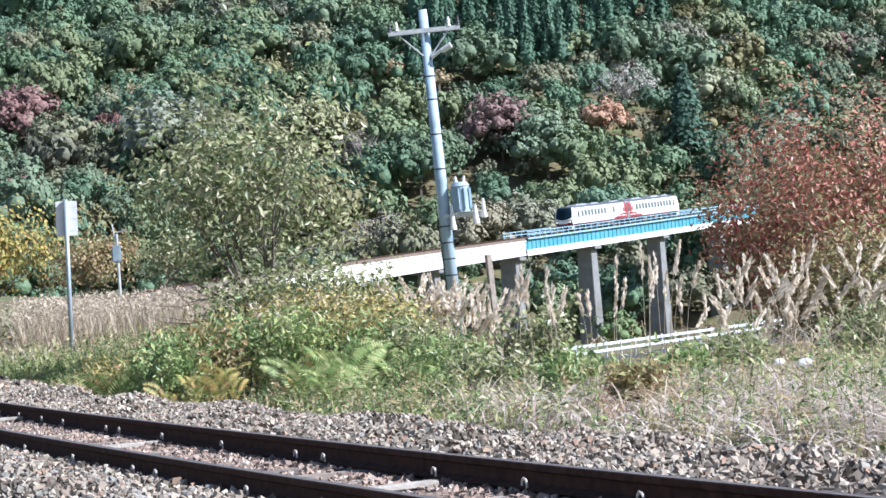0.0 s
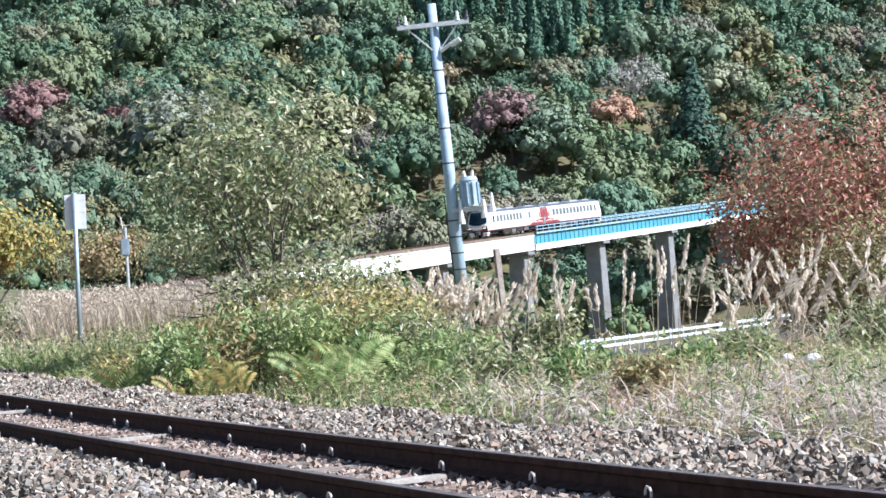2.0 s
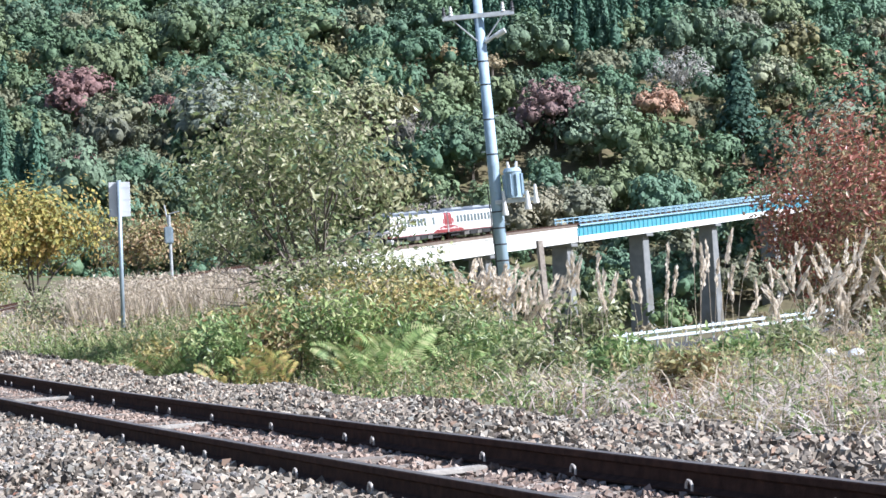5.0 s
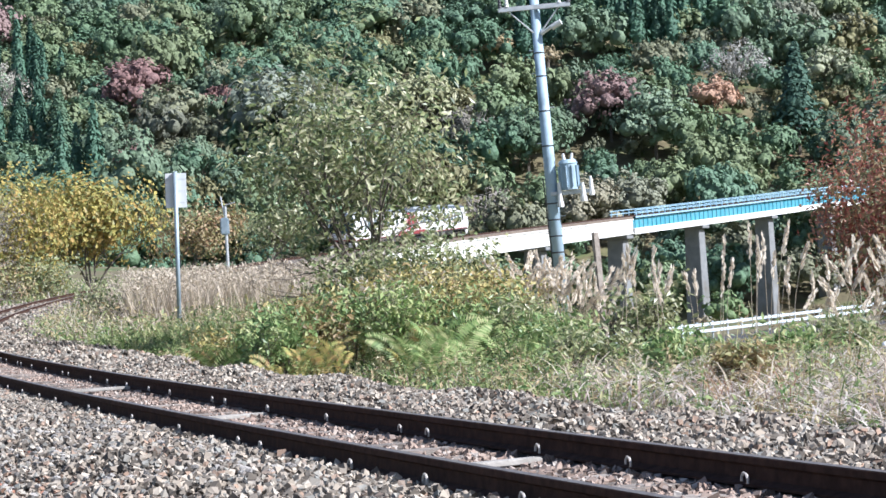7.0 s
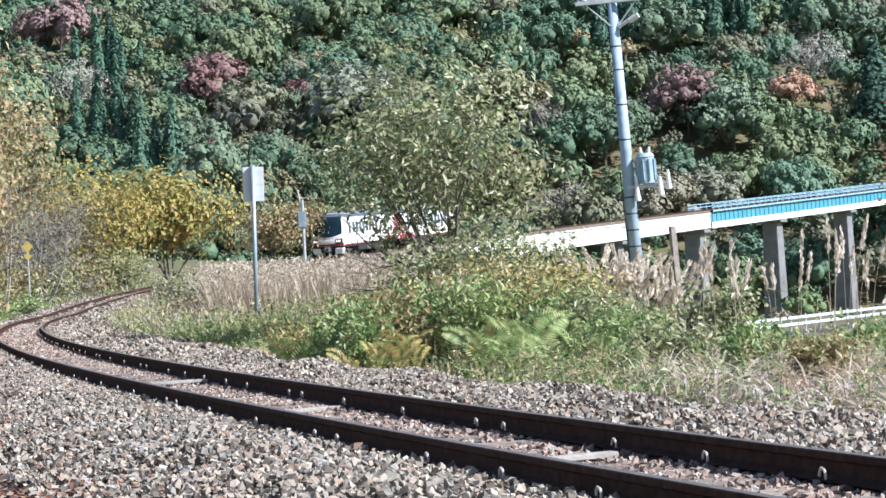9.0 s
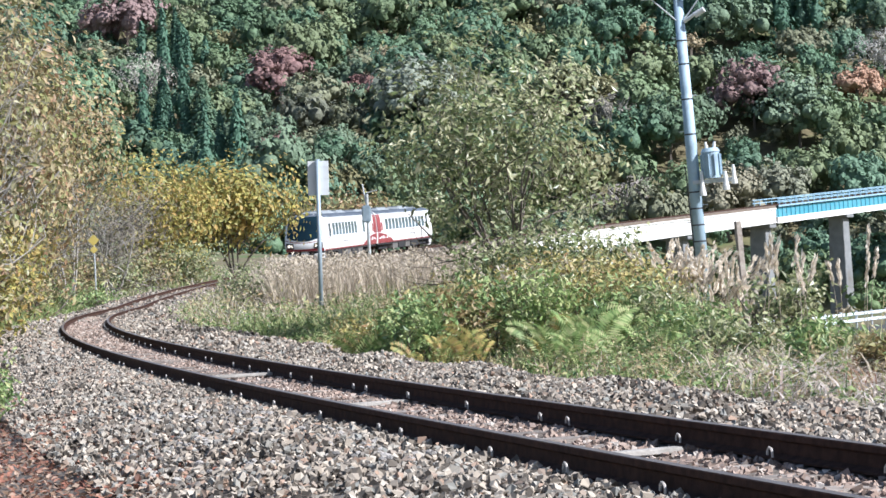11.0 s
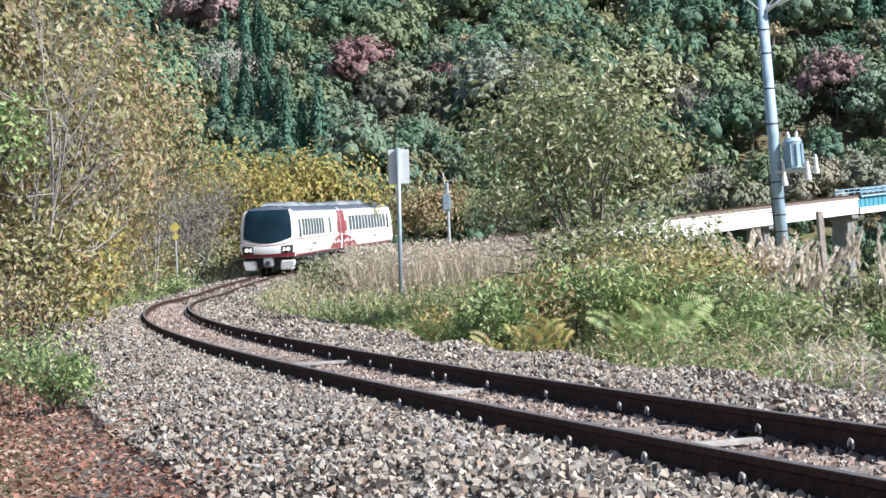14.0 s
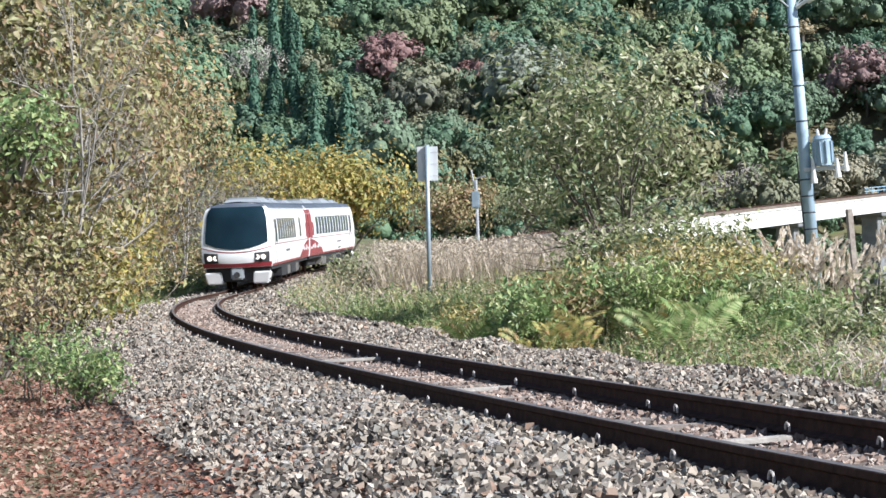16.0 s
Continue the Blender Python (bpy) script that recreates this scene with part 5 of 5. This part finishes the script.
# ---- motion of the train ----
_tt = np.arange(0, 16.01, 0.05)
_vv = np.interp(_tt, [0, 6, 11, 13, 14.5, 16], [16.4, 16.2, 15.4, 14.6, 13.6, 12.5])
_run = np.concatenate([[0], np.cumsum((_vv[1:] + _vv[:-1]) / 2 * 0.05)])


def nose_s(t):
    """Where on the line the train's nose is at t seconds."""
    return _run[-1] - np.interp(t, _tt, _run)


def car_pose(s_mid, backwards=False):
    a, b = on_track(np.float64(s_mid - 7)), on_track(np.float64(s_mid + 7))
    m, d = Vector((a + b) / 2), Vector(a - b)
    if backwards:
        d = -d
    return pose(*m, math.degrees(math.asin(d.z / d.length)), 0, math.degrees(math.atan2(-d.x, d.y)))
# ---- posts, signs and roadside things ----
M_POLE = material("painted_concrete_pole", (0.31, 0.43, 0.52), (0.42, 0.54, 0.63), 2.0, 0.6, bump=0.15, fine=30, stain=(0.25, 0.34, 0.41), stain_scale=2.5)
M_SIGNBACK = material("white_sign_back", (0.68, 0.70, 0.71), (0.8, 0.81, 0.82), 1.5, 0.5, bump=0.05)
M_POST = material("blue_grey_post_steel", (0.26, 0.33, 0.38), (0.36, 0.43, 0.48), 5, 0.5, 0.3, 0.1, 40)
M_PORCELAIN = material("white_insulator", (0.7, 0.7, 0.68), (0.82, 0.82, 0.8), 4, 0.2, bump=0.0)
M_YELLOW = material("yellow_sign_paint", (0.55, 0.42, 0.10), (0.65, 0.52, 0.16), 3, 0.5, bump=0.05)
M_BAND = material("dark_steel_band", (0.04, 0.04, 0.045), (0.09, 0.09, 0.095), 8, 0.5, 0.5, 0.1)

# utility pole, leaning a little
base = Vector(rooted(3.0, 58))
base.z -= 0.4
top = Vector((2.65, 57.94, 8.33))
axis = (top - base).normalized()
up = thing("utility_pole", Matrix.Translation(base) @ axis.to_track_quat("Z", "Y").to_matrix().to_4x4(), "pale blue-grey concrete utility pole with crossarm, in dry grass", "utility pole")
up.matrix_world = Matrix.Translation(base) @ Vector((0, 0, 1)).rotation_difference(axis).to_matrix().to_4x4()
L = (top - base).length
bm = bmesh.new()
rod(bm, (0, 0, 0), (0, 0, L), 0.185, 0.115, 24)
part("shaft", bm, M_POLE, up, smooth=True)
for z in list(np.arange(1.2, 4.0, 0.42)) + [5.2, 6.1, 7.0, 7.6]:
    bm = bmesh.new()
    rr = 0.185 - 0.07 * z / L + 0.006
    rod(bm, (0, 0, z), (0, 0, z + 0.035), rr, seg=20)
    part("band", bm, M_BAND, up)
    bm = bmesh.new()
    sg = 1 if int(z * 10) % 2 else -1
    rod(bm, (sg * rr * 0.9, 0, z + 0.1), (sg * (rr + 0.12), 0, z + 0.1), 0.012, seg=6)
    part("step_bolt", bm, M_GALV, up)
bm = bmesh.new()
box(bm, -0.95, 0.9, -0.24, -0.15, L - 0.62, L - 0.50, 0.01)
arm = part("crossarm", bm, M_GALV, up, "galvanised crossarm")
for x, lay in ((-0.9, 1), (-0.72, 0), (0.62, 0), (0.86, 1)):
    bm = bmesh.new()
    for k in range(3):
        rod(bm, (x, -0.2, L - 0.5 + 0.07 * k), (x, -0.2, L - 0.45 + 0.07 * k), 0.065 - 0.01 * k, 0.04, 12)
    rod(bm, (x, -0.2, L - 0.52), (x, -0.2, L - 0.26), 0.03, seg=8)
    part("insulator", bm, M_PORCELAIN if not lay else M_BAND, arm)
bm = bmesh.new()
rod(bm, (-0.7, -0.18, L - 0.6), (-0.1, -0.12, L - 1.2), 0.02, seg=6)
rod(bm, (0.6, -0.18, L - 0.6), (0.1, -0.12, L - 1.2), 0.02, seg=6)
part("brace", bm, M_GALV, up)
bm = bmesh.new()
rod(bm, (0.1, -0.1, L - 1.25), (0.5, -0.25, L - 1.02), 0.05, seg=10)
rod(bm, (0.38, -0.2, L - 1.12), (0.62, -0.28, L - 1.0), 0.075, seg=12)
part("fuse_cutout", bm, M_PORCELAIN, up, "white fuse switch")
bm = bmesh.new()
rod(bm, (0.46, -0.12, 4.05), (0.46, -0.12, 4.72), 0.23, seg=22)
rod(bm, (0.46, -0.12, 4.72), (0.46, -0.12, 4.82), 0.25, 0.19, 22)
tr = part("transformer", bm, M_POLE, up, "pale grey cylindrical transformer")
for k in range(10):
    bm = bmesh.new()
    a = k * 2 * math.pi / 10
    box(bm, 0.22, 0.27, -0.012, 0.012, 4.12, 4.66, 0, Matrix.Translation((0.46, -0.12, 0)) @ Matrix.Rotation(a, 4, "Z"))
    part("fin", bm, M_POLE, tr)
for dx, dz in ((-0.08, 4.88), (0.1, 4.88)):
    bm = bmesh.new()
    rod(bm, (0.46 + dx, -0.12, 4.8), (0.46 + dx * 1.3, -0.14, 4.98), 0.045, 0.03, 10)
    part("bushing", bm, M_PORCELAIN, tr)
bm = bmesh.new()
box(bm, -0.05, 0.98, -0.2, -0.1, 3.93, 4.03, 0.01)
br = part("bracket", bm, M_GALV, up, "steel support bracket")
for x, z0, z1, rr in ((0.18, 3.62, 4.25, 0.07), (0.78, 3.72, 4.2, 0.075), (1.0, 3.86, 4.35, 0.06)):
    bm = bmesh.new()
    rod(bm, (x, -0.24, z0), (x, -0.24, z0 + 0.12), rr * 1.25, seg=12)
    rod(bm, (x, -0.24, z0 + 0.12), (x, -0.24, z1), rr, rr * 0.55, 12)
    part("surge_arrester", bm, M_PORCELAIN, br, "white porcelain arrester")
bm = bmesh.new()
rod(bm, (-0.13, -0.1, 0.4), (-0.2, -0.05, 4.4), 0.018, seg=6)
part("down_cable", bm, M_BAND, up, "thin dark cable")

# white sign seen from behind, on a steel post
b = rooted(-6.75, 58, -0.3)
sg = thing("trackside_sign", Matrix.Translation(b) @ Matrix.Rotation(radians(1.2), 4, "Y"), "white rectangular sign on a slim steel post", "sign")
bm = bmesh.new()
rod(bm, (0, 0, 0), (0, 0, 4.58), 0.055, seg=14)
part("post", bm, M_POST, sg, "blue-grey steel post", smooth=True)
bm = bmesh.new()
box(bm, -0.27, 0.27, 0.062, 0.084, 3.66, 4.54, 0.006)
pl = part("plate", bm, M_SIGNBACK, sg, "white plate, its face turned away")
for z in (3.8, 4.1, 4.4):
    bm = bmesh.new()
    box(bm, -0.262, 0.262, 0.056, 0.0615, z - 0.012, z + 0.012, 0.002)
    part("stiffening_rib", bm, M_SIGNBACK, pl)

# grey trackside device with an aerial
b = rooted(-5.45, 100)
dv = thing("trackside_device", pose(*b), "weathered grey metal box on a post, among reeds", "signal box")
zt = 4.75 - b[2]
bm = bmesh.new()
rod(bm, (0, 0, -0.2), (0, 0, zt - 0.2), 0.07, seg=10)
part("post", bm, M_GALV, dv)
bm = bmesh.new()
box(bm, -0.24, 0.14, -0.14, 0.14, zt - 1.45, zt - 0.7, 0.05)
part("box", bm, M_POST, dv)
bm = bmesh.new()
rod(bm, (-0.05, 0, zt - 0.6), (-0.18, 0, zt + 0.25), 0.035, seg=8)
part("aerial", bm, M_GALV, dv)
bm = bmesh.new()
rod(bm, (0.0, 0, zt - 0.15), (0.45, -0.1, zt - 0.05), 0.03, seg=8)
part("hook", bm, M_GALV, dv)

# yellow diamond marker outside the bend
b = rooted(-12.35, 107)
dm = thing("diamond_marker", pose(*b), "small faded yellow diamond marker on a post", "sign")
bm = bmesh.new()
box(bm, -0.19, 0.19, -0.02, 0.02, -0.19, 0.19, 0.004, Matrix.Translation((0, -0.06, 3.2 - b[2])) @ Matrix.Rotation(radians(45), 4, "Y"))
box(bm, -0.13, 0.13, -0.02, 0.02, -0.13, 0.13, 0.004, Matrix.Translation((0, -0.06, 2.75 - b[2])) @ Matrix.Rotation(radians(45), 4, "Y"))
part("diamond_plate", bm, M_YELLOW, dm)
bm = bmesh.new()
rod(bm, (0, 0, -0.2), (0, 0, 3.3 - b[2]), 0.04, seg=8)
part("post", bm, M_GALV, dm)

# weathered wooden stake before the viaduct
b = rooted(4.0, 72)
bm = bmesh.new()
box(bm, -0.09, 0.09, -0.09, 0.09, 0, 2.15 - b[2], 0.01)
st = part("wooden_stake", bm, M_SLEEPER)
st.matrix_world = pose(*b, 0, -3, 20)
tagged(st, "weathered grey wooden stake in the grass", "post")

M_BEAM = material('pale_blue_guard_rail', (0.5, 0.58, 0.62), (0.66, 0.72, 0.74), 1.2, 0.45, bump=0.05)
# road with its guard rail, below the viaduct
p0, p1 = Vector((-2.0, 84.0)), Vector((46.0, 172.6))
way = (p1 - p0).normalized()
right = Vector((way.y, -way.x))
V, Fc = [], []
for k in range(41):
    c = p0 + (p1 - p0) * k / 40
    for o in (-0.1, 5.2):
        q = c + right * o
        V.append((q.x, q.y, -2.78))
Fc = [(2 * k, 2 * k + 1, 2 * k + 3, 2 * k + 2) for k in range(40)]
road = mesh_ob("road", V, Fc, M_ASPHALT)
tagged(road, "narrow grey asphalt road in the valley", "road", kind="structure")
gr = thing("guard_rail", pose(p0.x, p0.y, -2.78, 0, 0, math.degrees(math.atan2(-way.x, way.y))), "pale blue-white steel guard rail with double beams", "guard rail")
Lr = (p1 - p0).length
for z in (0.38, 0.70):
    bm = bmesh.new()
    box(bm, -0.05, 0.05, 0, Lr, z - 0.075, z + 0.075, 0.02)
    part("beam", bm, M_BEAM, gr)
bm = bmesh.new()
rod(bm, (0, 0, 0), (0, 0, 0.85), 0.06, seg=10)
pm = bpy.data.meshes.new("post")
bm.to_mesh(pm)
bm.free()
pm.materials.append(M_GALV)
for k in range(int(Lr / 2)):
    o = new("post", pm)
    o.parent = gr
    o.location = (-0.1, 2.0 * k, 0)

# crumpled white plastic sheets caught in the grass
for az, d, dz, w in ((11.0, 25.5, 0.42, 0.1), (11.6, 26, 0.36, 0.14), (11.25, 25, 0.28, 0.1)):
    bm = bmesh.new()
    bmesh.ops.create_icosphere(bm, subdivisions=3, radius=w * 0.6)
    for v in bm.verts:
        v.co *= 1 + 0.55 * noise.noise(v.co * 9 + Vector((az, d, 0)))
        v.co.z *= 0.8
    o = part("plastic_bag", bm, M_SIGNBACK)
    o.location = rooted(az, d, dz - 0.1)
    tagged(o, "crumpled white plastic bag caught in weeds", "litter")
# ---- ballast stones, sleepers and fastenings ----
BED_D = [-4.2, -2.7, -1.75, -1.2, -0.66, 0.0, 0.66, 1.2, 2.5, 3.4, 4.0]
BED_Z = [-0.60, -0.38, -0.19, -0.145, -0.15, -0.185, -0.15, -0.145, -0.2, -0.34, -0.62]
L_STONE = leafy("crushed_stone", [(0.05, 0.042, 0.034), (0.14, 0.118, 0.095), (0.235, 0.205, 0.17), (0.33, 0.275, 0.215), (0.47, 0.41, 0.335), (0.22, 0.22, 0.20), (0.33, 0.22, 0.155)], 0.85, 0.0, 0.3)
L_RUSTSTONE = leafy("rust_stained_stone", [(0.10, 0.07, 0.055), (0.24, 0.18, 0.145), (0.37, 0.29, 0.24), (0.30, 0.21, 0.165), (0.46, 0.41, 0.36)], 0.85, 0.0, 0.3)
M_STONE = material("single_stone", (0.17, 0.16, 0.15), (0.36, 0.33, 0.30), 9, 0.85, bump=0.4, fine=40, vary=0.55)
LUMP = np.array([(x, y, z) for z in (-0.64, 0.64) for y in (-0.64, 0.64) for x in (-0.64, 0.64)], float)
LFACE = np.array([(0, 2, 3, 1), (4, 5, 7, 6), (0, 1, 5, 4), (2, 6, 7, 3), (0, 4, 6, 2), (1, 3, 7, 5)])


def stones(name, n, s0, s1, d0, d1, size, mat, label, seed):
    shape, faces, nv = LUMP, LFACE, len(LUMP)
    r = np.random.default_rng(seed)
    s, d = r.uniform(s0, s1, n), r.uniform(d0, d1, n)
    keep = np.abs(np.abs(d) - 0.5655) > 0.075
    s, d = s[keep], d[keep]
    n = len(s)
    lump = 0.09 * np.maximum(0, np.sin(s * 1.9 + 3 * np.sin(d)) * np.sin(d * 2.3 + s * 0.7)) * smooth(0.9, 1.7, np.abs(d)) + r.uniform(-0.008, 0.03, n) * (np.abs(d) > 0.6)
    c = on_track(s, d, np.interp(d, BED_D, BED_Z) + lump)
    k = r.uniform(0.6, 1.4, (n, 1, 3)) * size * r.uniform(0.6, 1.5, (n, 1, 1))
    v = shape[None] * k + r.normal(0, 0.27, (n, nv, 3)) * size
    q = unit(r.normal(size=(n, 4)))
    w, x, y, z = q.T
    m = np.stack([1 - 2 * (y * y + z * z), 2 * (x * y - z * w), 2 * (x * z + y * w), 2 * (x * y + z * w), 1 - 2 * (x * x + z * z), 2 * (y * z - x * w), 2 * (x * z - y * w), 2 * (y * z + x * w), 1 - 2 * (x * x + y * y)], -1).reshape(n, 3, 3)
    v = np.einsum("nij,nkj->nki", m, v) + c[:, None]
    v[:, :, 2] += size * 0.3
    f = (np.arange(n)[:, None, None] * nv + faces[None]).reshape(-1, faces.shape[1])
    return tagged(tri_ob(name, v.reshape(-1, 3), f, mat), label, "ballast", kind="stuff")


stones("ballast_stones", 23000, -85, -60, -2.6, -0.6, 0.0195, L_STONE, "grey crushed ballast stones", 1)
stones("ballast_stones", 24000, -84, -60, 0.6, 3.8, 0.02, L_STONE, "grey crushed ballast stones", 2)
stones("inner_ballast_stones", 10000, -84, -55, -0.55, 0.55, 0.0185, L_RUSTSTONE, "rust-tinted ballast stones between rails", 3)
stones("ballast_stones", 8500, -60, -25, -3.0, -0.6, 0.033, L_STONE, "grey crushed ballast stones", 4)
stones("ballast_stones", 7500, -60, -25, 0.6, 3.5, 0.033, L_STONE, "grey crushed ballast stones", 5)
stones("inner_ballast_stones", 3000, -55, -15, -0.55, 0.55, 0.03, L_RUSTSTONE, "rust-tinted ballast stones between rails", 6)
stones("ballast_stones", 4000, -25, 30, -3.4, 3.5, 0.05, L_STONE, "grey crushed ballast stones", 7)

# loose stones on the near shoulder, each its own piece of the ballast
q = np.random.default_rng(33)
stone_meshes = []
for k in range(12):
    bm = bmesh.new()
    bmesh.ops.create_icosphere(bm, subdivisions=1, radius=1.0)
    for v in bm.verts:
        v.co = Vector(v.co) * q.uniform(0.72, 1.2)
        v.co.x *= 1.25
        v.co.z *= 0.75
    me = bpy.data.meshes.new("stone")
    bm.to_mesh(me)
    bm.free()
    me.materials.append(M_STONE)
    stone_meshes.append(me)
for k in range(280):
    sv, dv_ = q.uniform(-80.5, -74.0), q.uniform(-2.3, -0.85)
    o = new("stone", stone_meshes[k % 12])
    o.parent = bed
    o.matrix_world = at_track(sv, dv_, float(np.interp(dv_, BED_D, BED_Z)) + 0.035) @ Matrix.Rotation(q.uniform(0, 6.28), 4, "Z") @ Matrix.Rotation(q.uniform(-0.6, 0.6), 4, "X") @ Matrix.Scale(q.uniform(0.018, 0.029), 4)
# sleepers: weathered timber, most of it buried; some carry bright spring clips on both rails
r = np.random.default_rng(9)
bm = bmesh.new()
box(bm, -1.05, 1.05, -0.105, 0.105, -0.28, -0.142, 0.012)
sleeper_me = bpy.data.meshes.new("sleeper")
bm.to_mesh(sleeper_me)
bm.free()
sleeper_me.materials.append(M_SLEEPER)
# a spring clip: a bent bar
bm = bmesh.new()
pts = [(-0.045, 0.0, -0.13), (-0.05, 0.0, -0.105), (-0.03, 0.0, -0.085), (0.0, 0.0, -0.08), (0.022, 0.0, -0.095), (0.03, 0.0, -0.12)]
for a, b in zip(pts, pts[1:]):
    rod(bm, (a[1], a[0] * 0.8, a[2]), (b[1], b[0] * 0.8, b[2]), 0.007, seg=6)
clip_me = bpy.data.meshes.new("spring_clip")
bm.to_mesh(clip_me)
bm.free()
clip_me.materials.append(M_CLIP)
gaps, s, clip_s = [1.92, 0.57, 1.77, 1.76, 1.52, 0.51, 1.93, 1.11, 1.31, 1.3, 1.25], -99.40, []
k = 0
while s < 12:
    clip_s.append(s)
    s += gaps[(k + 8) % len(gaps)]
    k += 1
clip_s = np.array(clip_s)
all_s = list(clip_s)
for a, b in zip(clip_s, clip_s[1:]):
    m = int(round((b - a) / 0.62)) - 1
    all_s += [a + (b - a) * (j + 1) / (m + 1) for j in range(max(m, 0))]
for s in sorted(all_s):
    o = new("sleeper", sleeper_me)
    o.matrix_world = at_track(s, r.uniform(-0.05, 0.05), r.uniform(-0.03, -0.002)) @ Matrix.Rotation(radians(r.uniform(-1.5, 1.5)), 4, "Z")
    tagged(o, "weathered grey-brown timber sleeper sunk in ballast", "sleeper", group="sleepers of the track")
    if np.min(np.abs(clip_s - s)) < 0.01:
        for d in (-0.5655, 0.5655):
            c = new("spring_clip", clip_me)
            c.parent = o
            c.matrix_parent_inverse = o.matrix_world.inverted()
            c.matrix_world = at_track(s, d - 0.105, 0.012)
# loose pale planks left by the track
for s, d, up, turn, ln in ((-68.2, 0.12, -0.12, 62, 0.75), (-77.0, -1.5, -0.17, 70, 0.5), (-74.6, 0.1, -0.14, 66, 0.7), (-80.8, 0.05, -0.14, 66, 0.7)):
    bm = bmesh.new()
    box(bm, -ln / 2, ln / 2, -0.05, 0.05, -0.02, 0.015, 0.006)
    o = part("plank", bm, M_PALEBARK)
    o.matrix_world = at_track(s, d, up) @ Matrix.Rotation(radians(turn - 60), 4, "Z")
    tagged(o, "pale weathered plank lying on the ballast", "plank", group="loose planks")


def motions():
    times = [0.5 * k for k in range(33)]
    walk(car_front, [(t, car_pose(nose_s(t) + 10.0)) for t in times])
    walk(car_rear, [(t, car_pose(nose_s(t) + 30.35, True)) for t in times])


motions()
